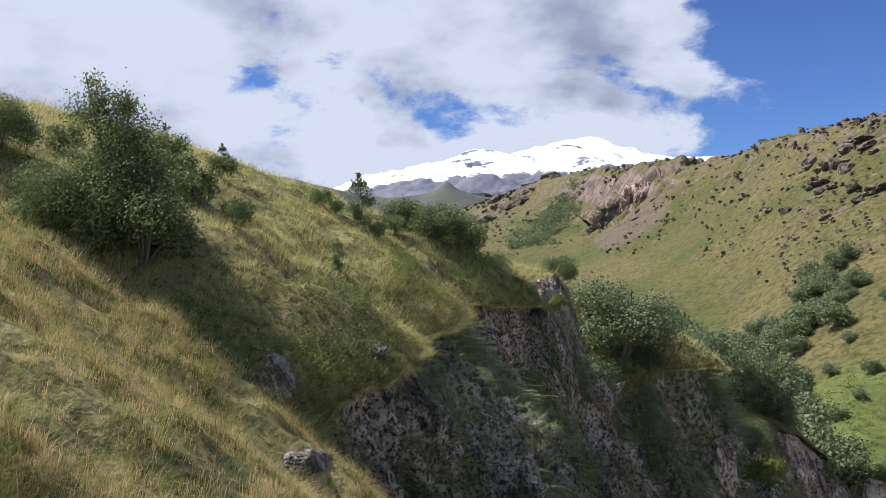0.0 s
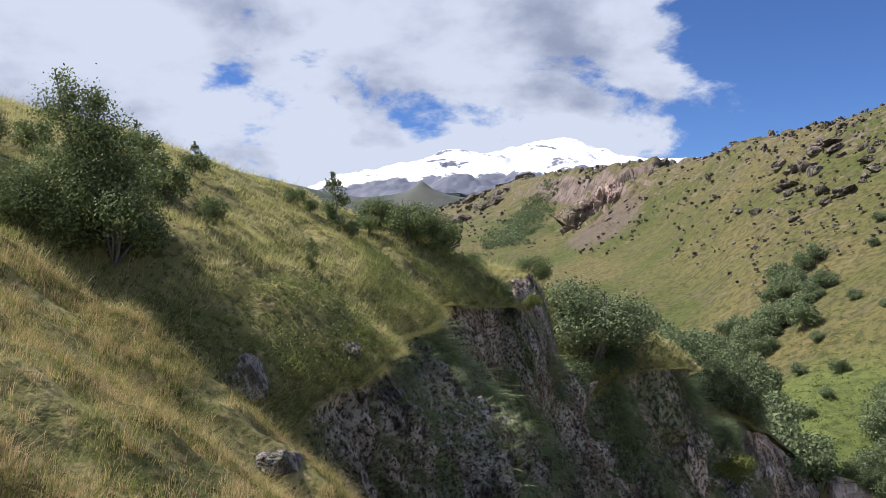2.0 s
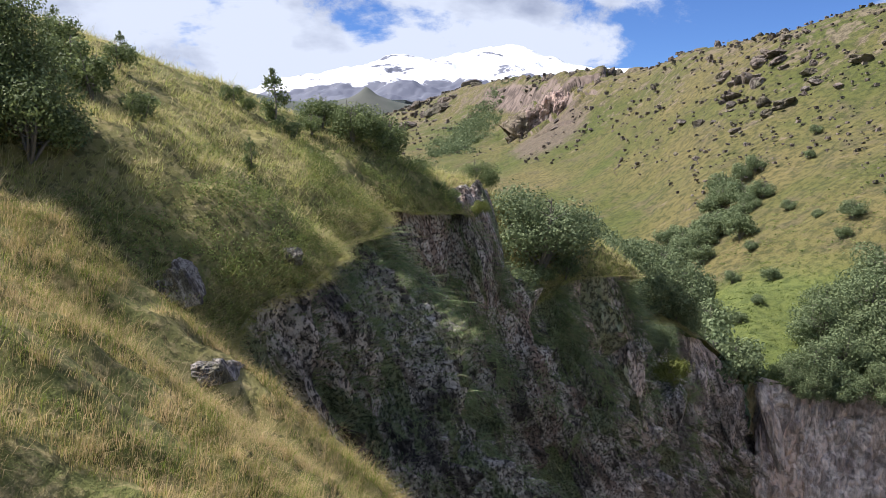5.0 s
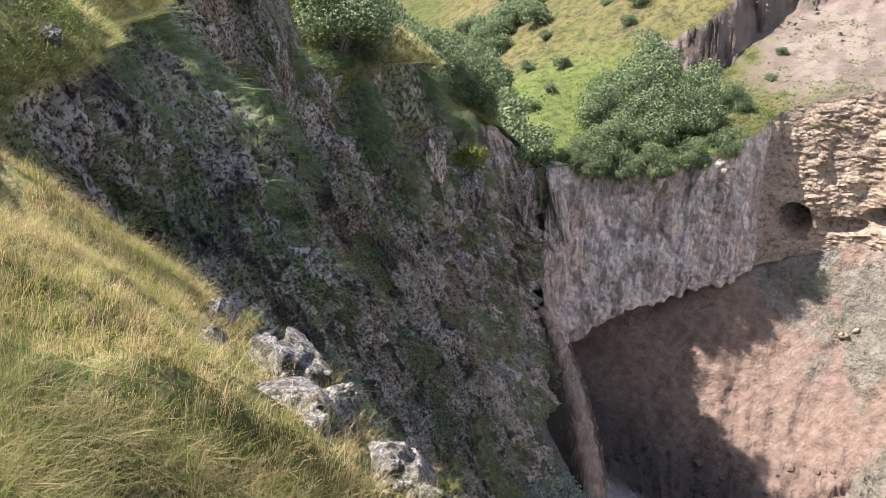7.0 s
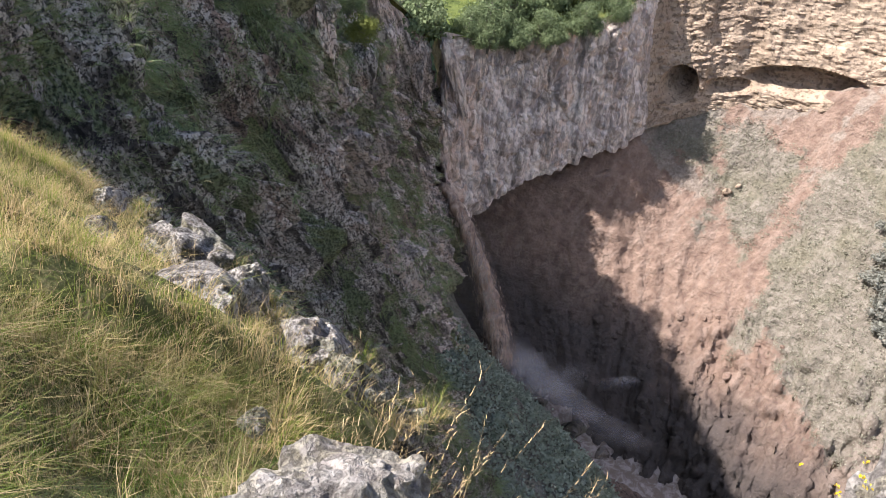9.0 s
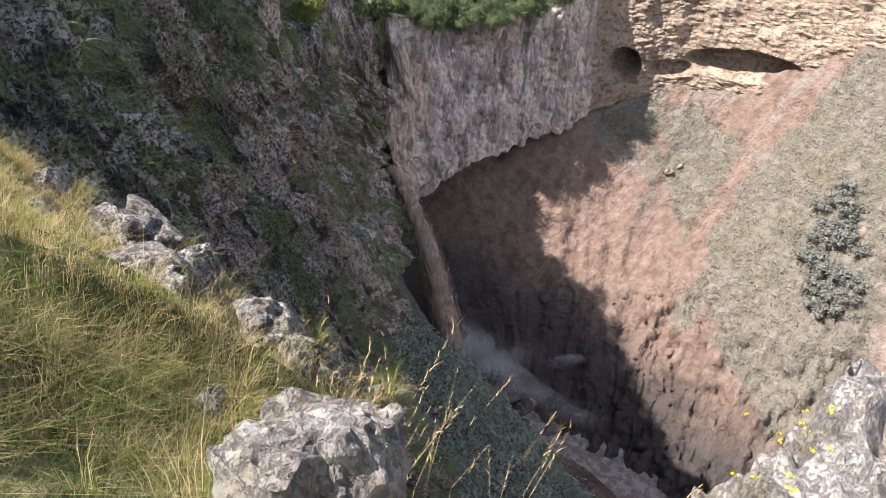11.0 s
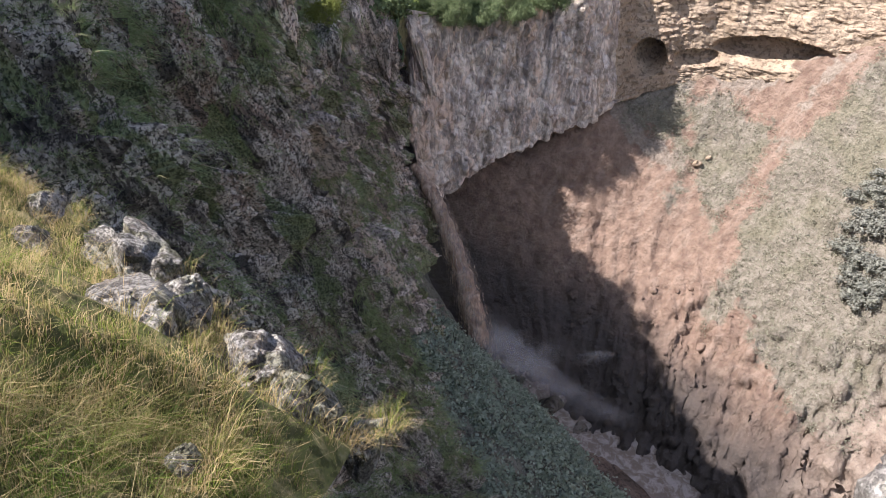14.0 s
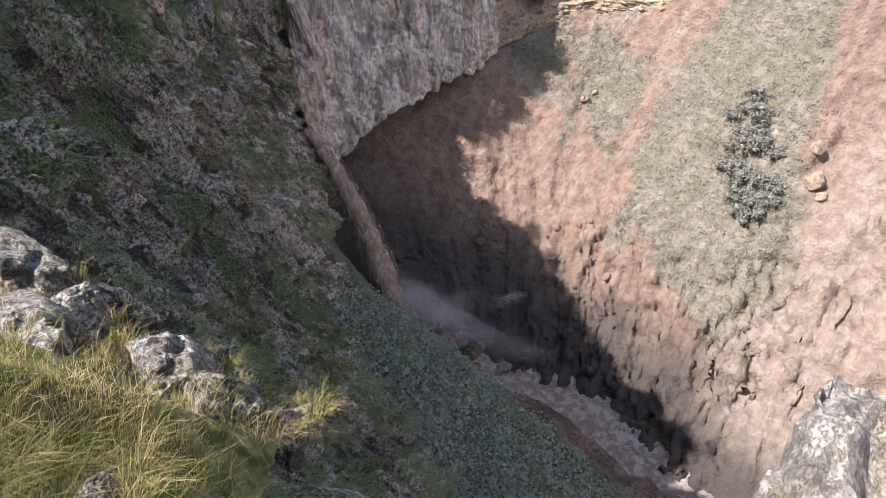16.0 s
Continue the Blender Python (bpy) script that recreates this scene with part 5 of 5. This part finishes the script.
bush = tree("bush", 5, 5.0, 2.6, 9, 18000, 0.068, BUSH_LEAF, "broad dark green bush at the cliff top", "bush", "bushes along the gorge", 0.04, 0.5)
low_bush = tree("bush", 15, 2.4, 1.5, 6, 1500, 0.085, BUSH_LEAF, "low dark green bush at the cliff top", "bush", "bushes along the gorge", 0.03, 0.5)
plant(low_bush, 8.2, 43.6, on_bank(8.2, 43.6) - 0.2)
for x, y, s in ((11.6, 46.2, 0.9), (9.4, 45.2, 0.8)):
    plant(copy_thing(low_bush, Matrix()), x, y, on_bank(x, y) - 0.2, s, x * 70)
plant(bush, 10.0, 46.2, on_bank(10.0, 46.2) - 0.4, 1.3, 0, 1.2)
pale = tree("willow_bush", 6, 3.6, 1.7, 5, 6500, 0.065, BIRCH_LEAF, "airy grey-green bush behind the crest", "bush", "bushes along the gorge", 0.05, 0.5)
plant(pale, -1.8, 38.5, on_bank(-1.8, 38.5) - 0.4, 0.8)
for x, y, s, turn in ((-0.9, 36.4, 0.85, 30), (0.5, 37.8, 0.95, 75), (-2.4, 36.8, 0.7, 200), (1.9, 39.4, 0.95, 260), (-0.2, 40.0, 0.95, 50), (1.6, 41.5, 0.95, 120), (3.0, 43.0, 0.9, 200), (4.6, 46.0, 0.75, 280), (6.8, 50.0, 0.85, 20), (5.5, 53.0, 0.8, 90), (19.5, 62.0, 1.25, 40), (22.5, 66.0, 1.35, 160), (17.5, 60.0, 1.0, 250), (25.0, 71.0, 1.4, 10), (8.5, 55.0, 0.9, 60), (16.2, 56.5, 1.2, 10), (18.0, 58.5, 1.3, 100), (14.5, 55.0, 1.1, 190), (20.8, 64.0, 1.4, 300), (16.5, 61.0, 1.4, 30), (19.0, 66.5, 1.5, 140), (13.0, 58.0, 1.2, 230)):
    plant(copy_thing(pale, Matrix()), x, y, on_bank(x, y) - 0.3, s, turn)
for x, y, z, s, turn in ((30.0, 74.0, -16.5, 0.8, 60), (28.5, 76.5, -16.0, 0.95, 140), (33.0, 79.5, -18.5, 0.8, 200)):
    plant(copy_thing(bush, Matrix()), x, y, z, s, turn)
bright = tree("bush", 8, 3.0, 1.9, 6, 3600, 0.075, BRIGHT_LEAF, "yellow-green bush on a ledge of the cliff", "bush", "", 0.03, 0.5)
plant(bright, 22.06, 54.34, -16.34, 1.0)
stone(stone_mesh("ledge", 321, WALL_ROCK), "rock_ledge", 22.26, 56.45, -18.22, (2.0, 2.0, 2.4), 30, "rocky ledge carrying bushes on the wall", "", "rock", 0.3)
plant(copy_thing(bush, Matrix()), 21.66, 56.61, -14.64, 0.72, 90)
plant(copy_thing(bright, Matrix()), 5.2, 37.2, -2.2, 0.32, 90)

# trees on the brink of the head wall
gorge = tree("tree", 9, 7.0, 3.1, 7, 9000, 0.125, BUSH_LEAF, "rounded leafy tree on the brink of the cliff", "tree", "trees above the head wall", 0.03, 0.5)
HILL = hill_grid.reshape(-1, 3)


def on_hill(x, y):
    return float(HILL[np.argmin((HILL[:, 0] - x) ** 2 + (HILL[:, 1] - y) ** 2), 2])


plant(gorge, 49.0, 81.5, on_hill(49.0, 81.5) - 1.0, 1.1)
BRINK_TREES = ((46.0, 81.0, 0.7), (47.8, 79.4, 0.75), (51.6, 79.0, 0.85), (56.2, 78.6, 0.95), (61.2, 78.2, 0.9), (65.6, 77.9, 0.85), (53.4, 83.4, 1.2), (58.6, 83.0, 1.4), (64.0, 82.6, 1.35),
               (55.0, 89.0, 1.4), (61.0, 89.6, 1.65), (67.4, 87.6, 1.5), (65.5, 95.5, 1.6), (70.6, 95.0, 1.1), (71.2, 83.6, 0.85), (59.0, 95.5, 1.2))
for k, (x, y, s) in enumerate(BRINK_TREES):
    plant(copy_thing(gorge, Matrix()), x, y, on_hill(x, y) - (1.6 if y < 80.5 else 0.8), s, 67 * k, 1.0)
# tall trees along the left rim, between the knoll and the cleft
for k, (x, y, s) in enumerate(((17.2, 59.5, 1.05), (19.4, 62.0, 1.2), (16.0, 63.0, 1.2), (21.6, 64.8, 1.25), (19.5, 67.5, 1.25), (24.0, 67.2, 1.1), (26.4, 69.6, 1.15), (29.2, 72.4, 1.2), (26.0, 74.0, 1.2), (31.6, 76.0, 0.8), (34.0, 79.2, 0.65), (30.0, 79.0, 0.9))):
    rim_tree = plant(copy_thing(gorge, Matrix()), x, y, on_bank(x, y) - 0.5, s, 51 * k, 0.85)
    tagged(rim_tree, "tall leafy tree on the gorge rim", "tree", "trees along the gorge rim")
# thickets up the gorge
thicket = tree("tree", 10, 6.0, 3.2, 6, 2600, 0.2, BUSH_LEAF, "leafy tree in the gorge thicket", "tree", "trees in the upper gorge", 0.03, 0.55)
plant(thicket, 40.0, 92.0, on_hill(40.0, 92.0) - 0.4, 1.0)
r_ = np.random.default_rng(17)
for k in range(84):
    if k >= 62 or k < 24:      # along the gorge floor
        u = r_.uniform(0, 1)
        x, y, s = 34 + 22 * u + r_.normal() * 3.0, 86 + 62 * u + r_.normal() * 4, r_.uniform(0.9, 1.7)
    elif k < 52:    # a tongue of wood up the slope
        u = r_.uniform(0, 1)
        x, y, s = 60 + 19 * u + r_.normal() * 2.2, 142 + 13 * u + r_.normal() * 4.5, r_.uniform(0.7, 1.25)
    else:
        u = r_.uniform(0, 1)
        x, y, s = 70 + 18 * u + r_.normal() * 1.2, 112 + 3 * u + r_.normal() * 2.5, r_.uniform(0.4, 0.7)
    plant(copy_thing(thicket, Matrix()), x, y, on_hill(x, y) - 0.3, s, r_.uniform(0, 360))
for x, y, s in ((73.2, 143, 0.45), (74.9, 133.8, 0.5), (73.7, 122.6, 0.4), (64.2, 126.4, 0.45), (60, 111.8, 0.5), (57, 118, 0.5), (50, 101, 0.45), (54, 104, 0.35), (95, 160, 0.5), (88, 150, 0.45), (84, 92, 0.3), (88, 95, 0.35)):
    plant(copy_thing(thicket, Matrix()), x, y, on_hill(x, y) - 0.3, s, x * 37)
# grey shrubs on the scree
BOWLV = bowl_grid.reshape(-1, 3)


def on_bowl(x, y):
    return float(BOWLV[np.argmin((BOWLV[:, 0] - x) ** 2 + (BOWLV[:, 1] - y) ** 2), 2])


grey = tree("shrub", 12, 1.9, 1.5, 6, 900, 0.13, GREY_LEAF, "dusty grey shrub on the scree", "shrub", "shrubs on the scree", 0.03, 0.5)
plant(grey, 84.0, 46.0, on_bowl(84, 46))
for k in range(30):
    u = k / 29
    x, y = 88.5 - 9 * u + r_.normal() * 1.2, 46.5 - 6.5 * u + r_.normal() * 1.5
    plant(copy_thing(grey, Matrix()), x, y, on_bowl(x, y) - 0.1, r_.uniform(0.6, 1.15), r_.uniform(0, 360), 1.4)


# ---- far woods, low growth: leaves in clumps ----
def growth(name, at, size, per, leaf, mat, label, seed, category="wood", flat=0.6):
    r = np.random.default_rng(seed)
    n = len(at) * per
    c = np.repeat(at, per, 0) + r.normal(size=(n, 3)) * np.repeat(size * r.uniform(0.5, 1.2, len(at)), per)[:, None] * (0.5, 0.5, 0.5 * flat)
    u = r.normal(size=(n, 3))
    u /= np.linalg.norm(u, axis=1, keepdims=True)
    w_ = np.cross(u, r.normal(size=(n, 3)))
    w_ /= np.linalg.norm(w_, axis=1, keepdims=True)
    s = leaf * r.uniform(0.6, 1.3, (n, 1))
    v = np.stack([c - u * s, c - w_ * s * 0.7, c + u * s, c + w_ * s * 0.7], 1).reshape(-1, 3)
    return tagged(new(name, mesh_of(name, v, np.arange(n * 4).reshape(-1, 4), mat, smooth=False)), label, category, "", "stuff")


u_ = r_.uniform(0, 1, 260)
wx, wy = 34 + 34 * u_ + r_.normal(size=260) * 6, 380 + 90 * u_ + r_.normal(size=260) * 10
wood = np.array([(x, y, on_hill(x, y) + 1.2) for x, y in zip(wx, wy)])
growth("far_wood", wood, 3.6, 60, 0.5, BUSH_LEAF, "dark green scrub wood on the far slope", 401)
b_i, b_j = rng.integers(10, 190, 5200), rng.integers(12, 65, 5200)
low_spots = bank2[b_i, b_j]
low_spots = low_spots[(low_spots[:, 1] > 18) & (fbm(low_spots, 0.12, 3, 405) > -0.35)]
growth("bank_herbs", low_spots + (0, 0, 0.2), 0.9, 16, 0.2, leaf_material("herb_leaf", (0.22, 0.26, 0.205), (0.42, 0.47, 0.38), 0.7), "low herbs covering the shaded bank", 403, "herbs", 0.4)
s_i, s_j = rng.integers(60, 230, 14000), rng.integers(4, 150, 14000)
scree_spots = bowl_grid[s_i, s_j]
scree_spots = scree_spots[np.max([within(scree_spots, o) for o in GROWN], 0) + fbm(scree_spots, 0.3, 3, 407) > 0]
growth("scree_herbs", scree_spots, 0.6, 12, 0.10, leaf_material("scree_leaf", (0.19, 0.18, 0.135), (0.34, 0.32, 0.25), 0.8), "thin dusty herbs on the scree", 409, "herbs", 0.25)
meadow = HILL[(HILL[:, 0] > 42) & (HILL[:, 1] < 135) & (HILL[:, 0] < 100)]
meadow = meadow[rng.integers(0, len(meadow), 3000)] + rng.normal(size=(3000, 3)) * (0.6, 0.6, 0)
growth("meadow_growth", meadow, 0.9, 12, 0.12, leaf_material("meadow_leaf", (0.13, 0.17, 0.045), (0.22, 0.265, 0.085), 0.9), "lush green meadow growth above the cliff", 411, "meadow", 0.2)

# ---- crags on the mountainside, rubble in the bowl ----
CRAGS = [stone_mesh("crag", 500 + k, CRAG, 1.0, 0.0, 3, rough=0.3, plane=(0.4, 0.8)) for k in range(5)]
g_ = np.random.default_rng(23)
placed = 0
while placed < 230:
    i, j = int(g_.integers(60, hill_grid.shape[0] - 120)), int(g_.integers(int(hill_grid.shape[1] * 0.36), int(hill_grid.shape[1] * 0.76)))
    p = hill_grid[i, j]
    if fbm(p[None] * (1, 1, 0), 0.02, 3, 77)[0] + 1.1 * (j / hill_grid.shape[1] - 0.6) < 0.02 or p[0] < 20:
        continue
    base_size = float(np.hypot(p[0], p[1])) / 200 * g_.uniform(0.5, 1.5) ** 2
    for q in range(int(g_.integers(2, 6))):
        s = base_size * (1.0 if q == 0 else float(g_.uniform(0.25, 0.8)))
        x, y = float(p[0] + (g_.normal() * 2.2 * base_size if q else 0)), float(p[1] + (g_.normal() * 2.2 * base_size if q else 0))
        stone(CRAGS[placed % 5], "crag", x, y, on_hill(x, y) + 0.1 * s, (1.5 * s, 1.2 * s, s * float(g_.uniform(0.6, 1.25))), float(g_.uniform(0, 360)), "dark weathered crag on the grassy mountainside", "crags on the mountainside", "crag", 1.6)
        placed += 1
# the broken cliff below the far ridge, and teeth along the skyline
for k in range(46):
    if k < 18:
        x, y = float(g_.uniform(72, 108)), float(g_.uniform(330, 372))
        s = float(g_.uniform(1.2, 2.8))
    else:
        i = int(np.argmin(np.abs(az_[:, 222] - g_.uniform(10, 29))))
        x, y = float(hill_grid[i, 222, 0]) + float(g_.normal()) * 2, float(hill_grid[i, 222, 1]) + float(g_.normal()) * 5
        s = float(g_.uniform(1.0, 2.6))
    stone(CRAGS[k % 4], "crag", x, y, on_hill(x, y) - 0.1 * s, (s, s, s * float(g_.uniform(0.7, 1.4))), float(g_.uniform(0, 360)), "dark jagged crag below the ridge", "crags of the far cliff", "crag")
# small stones strewn over the mountainside, joined
hs_ = HILL.reshape(hill_grid.shape)[40:560, int(hill_grid.shape[1] * 0.3):int(hill_grid.shape[1] * 0.78)].reshape(-1, 3)
hs_ = hs_[fbm(hs_ * (1, 1, 0), 0.03, 3, 79) > -0.1]
hs_ = hs_[g_.integers(0, len(hs_), 4200)] + g_.normal(size=(4200, 3)) * (1.5, 1.5, 0)
box_ = np.array([(x, y, z) for x in (-1, 1) for y in (-1, 1) for z in (-1, 1)], float)
quad_ = np.array([(0, 1, 3, 2), (4, 6, 7, 5), (0, 4, 5, 1), (2, 3, 7, 6), (0, 2, 6, 4), (1, 5, 7, 3)])
sz_ = np.hypot(hs_[:, 0], hs_[:, 1]) / 300 * 0.75 * g_.uniform(0.35, 1.15, 4200) ** 3.0
sv_ = hs_[:, None] + (box_[None] * g_.uniform(0.35, 1.0, (4200, 8, 3)) * (0.9, 0.9, 0.7)) * sz_[:, None, None]
sf_ = (np.arange(4200)[:, None, None] * 8 + quad_[None]).reshape(-1, 4)
tagged(new("scattered_stones", mesh_of("scattered_stones", sv_.reshape(-1, 3), sf_, CRAG, smooth=False)), "small stones strewn over the mountainside", "stones", "", "stuff")
RUBBLE = [stone_mesh("stone", 600 + k, BOWL, 1.0, 0.0, 2) for k in range(3)]
for k in range(170):
    i, j = int(g_.integers(30, 150)), int(g_.integers(95, 172))
    p = bowl_grid[i, j]
    s = g_.uniform(0.18, 0.5) * (1.7 if k % 12 == 0 else 1)
    stone(RUBBLE[k % 3], "stone", p[0], p[1], p[2] + 0.1 * s, (s * 1.2, s, s * 0.8), float(g_.uniform(0, 360)), "loose stone lying on the scree", "stones on the scree")
BLOCK = stone_mesh("stone", 640, OCHRE, 1.0, 0.0, 3, rough=0.2, plane=(0.45, 0.8))
for x, y, s in ((84.5, 35.5, 1.5), (86.0, 36.5, 1.1), (84.0, 34.0, 0.9), (80.5, 67.5, 0.9), (82.0, 67.3, 0.6), (86.0, 42.0, 0.8)):
    stone(BLOCK, "boulder", x, y, on_bowl(x, y) + 0.2 * s, (s, s * 0.8, s * 0.8), x * 31, "pale block resting on the scree", "blocks on the scree", "boulder")
for x, y, z, s in ((46.6, 64.7, -67.3, 1.5), (47.4, 62.3, -68.2, 1.2), (49.6, 57.7, -69.2, 1.6), (50.8, 53.5, -70.6, 1.1), (45.2, 67.2, -66.6, 1.0)):
    stone(CRAGS[1], "boulder", x, y, z, (s * 1.2, s, s * 0.9), x * 53, "dark wet boulder beside the stream", "boulders beside the stream", "boulder")

# ---- the waterfall ----
waterfall = tagged(new("waterfall"), "narrow silty brown waterfall leaping from a cleft", "waterfall")
u_ = np.linspace(0, 1, 110)
centre = np.stack([42.3 + 2.9 * u_, 80.4 - 13.6 * u_, -43.4 - 3.5 * u_ - 20.6 * u_**2], -1)
for k, (dx, wide, deep, begin, stop) in enumerate(((0.0, 0.85, 0.55, 0.0, 1.0), (0.5, 0.4, 0.4, 0.08, 1.0), (-0.45, 0.4, 0.35, 0.05, 0.98), (0.15, 0.5, 0.6, 0.3, 1.0), (-0.9, 0.16, 0.2, 0.3, 0.9), (0.95, 0.16, 0.2, 0.4, 0.97))):
    m_ = (u_ >= begin) & (u_ <= stop)
    c = centre[m_] + np.stack([np.full(m_.sum(), dx) * (0.35 + 0.9 * u_[m_]), 0 * u_[m_], 0 * u_[m_]], -1)
    c += 0.22 * np.stack([value_noise(c * (1.2, 1.2, 0.5), 700 + 3 * k + q) for q in range(3)], -1)
    v, f = tube(c, (0.7 + 1.0 * u_[m_]) * wide * (1 + 0.3 * value_noise(c * 1.1, 730 + k)), 12)
    v = v + 0.14 * wide * np.stack([value_noise(v * (3.2, 3.2, 0.5), 750 + q) for q in range(3)], -1)
    strand = new("strand", mesh_of("strand", v, f, WATER))
    strand.parent = waterfall

VEIL, n_ = material("falling_spray")
b_ = n_.noise(n_.stretch(n_.pos, 2.6, 2.6, 0.35), 1.0, 6.0, 0.65)
n_.bsdf.inputs["Base Color"].default_value = (0.46, 0.36, 0.29, 1)
n_.bsdf.inputs["Roughness"].default_value = 0.9
n_.join(n_.span(b_, 0.45, 0.7, 0.0, 0.75), n_.bsdf.inputs["Alpha"])
for k, (dx, wide, begin) in enumerate(((0.0, 1.05, 0.1), (0.3, 1.2, 0.25), (-0.3, 1.15, 0.3))):
    m_ = u_ >= begin
    c = centre[m_] + (dx, 0.1 * k, 0)
    v, f = tube(c, (0.55 + 1.15 * u_[m_]) * wide, 14)
    v = v + 0.2 * np.stack([value_noise(v * (2.0, 2.0, 0.5), 790 + q + k) for q in range(3)], -1)
    strand = new("veil", mesh_of("veil", v, f, VEIL))
    strand.parent = waterfall

MIST, n_ = material("spray")
n_.bsdf.inputs["Base Color"].default_value = (0.62, 0.58, 0.57, 1)
n_.bsdf.inputs["Roughness"].default_value = 1.0
uv_ = n_.add("ShaderNodeTexCoord").outputs["Object"]
far_ = n_.add("ShaderNodeVectorMath", operation="LENGTH")
n_.join(uv_, far_.inputs[0])
puff_ = n_.noise(n_.pos, 0.35, 5.0, 0.6, warp=0.5)
a_ = n_.math("MULTIPLY", n_.span(far_.outputs["Value"], 0.0, 1.0, 1.0, 0.0), n_.span(puff_, 0.2, 0.9, 0.25, 1.0))
n_.join(n_.math("MULTIPLY", a_, 0.6), n_.bsdf.inputs["Alpha"])
spray = tagged(new("spray"), "pale drifting spray at the foot of the waterfall", "spray", "", "stuff")
for k, (x, y, z, sx, sy) in enumerate(((46.5, 67.0, -65.0, 4.0, 4.5), (48.5, 64.5, -65.6, 4.5, 5.0), (50.0, 60.5, -66.4, 4.5, 5.0), (51.5, 56.5, -67.4, 4.0, 5.0), (53.0, 53.0, -68.6, 4.0, 4.0), (56.5, 58.0, -65.0, 2.6, 2.8), (47.5, 65.5, -64.0, 3.0, 3.5), (49.5, 62.0, -65.0, 3.4, 4.0))):
    a = np.linspace(-1, 1, 20)
    gx, gy = np.meshgrid(a, a, indexing="ij")
    d = np.stack([gx, gy, 0.35 * np.exp(-2 * (gx**2 + gy**2)) + 0.06 * value_noise(np.stack([gx * 3, gy * 3, gx * 0 + k], -1), 800)], -1)
    cloudlet = new("veil", mesh_of("veil", d.reshape(-1, 3), grid_faces(20, 20), MIST))
    cloudlet.parent = spray
    cloudlet.matrix_world = pose(x, y, z, 25, 10, 30 * k) @ Matrix.Diagonal((sx * 1.35, sy * 1.35, 2.4, 1))
    cloudlet.visible_shadow = False

# yellow flowers by the outcrop
flower_spots = np.array([(2.3 + 0.5 * g_.uniform(), 1.45 + 0.3 * g_.uniform(), -2.55 - 0.25 * g_.uniform()) for _ in range(16)])
growth("yellow_flowers", flower_spots, 0.02, 7, 0.007, YELLOW, "small yellow flowers at the edge", 413, "flowers", 0.4)
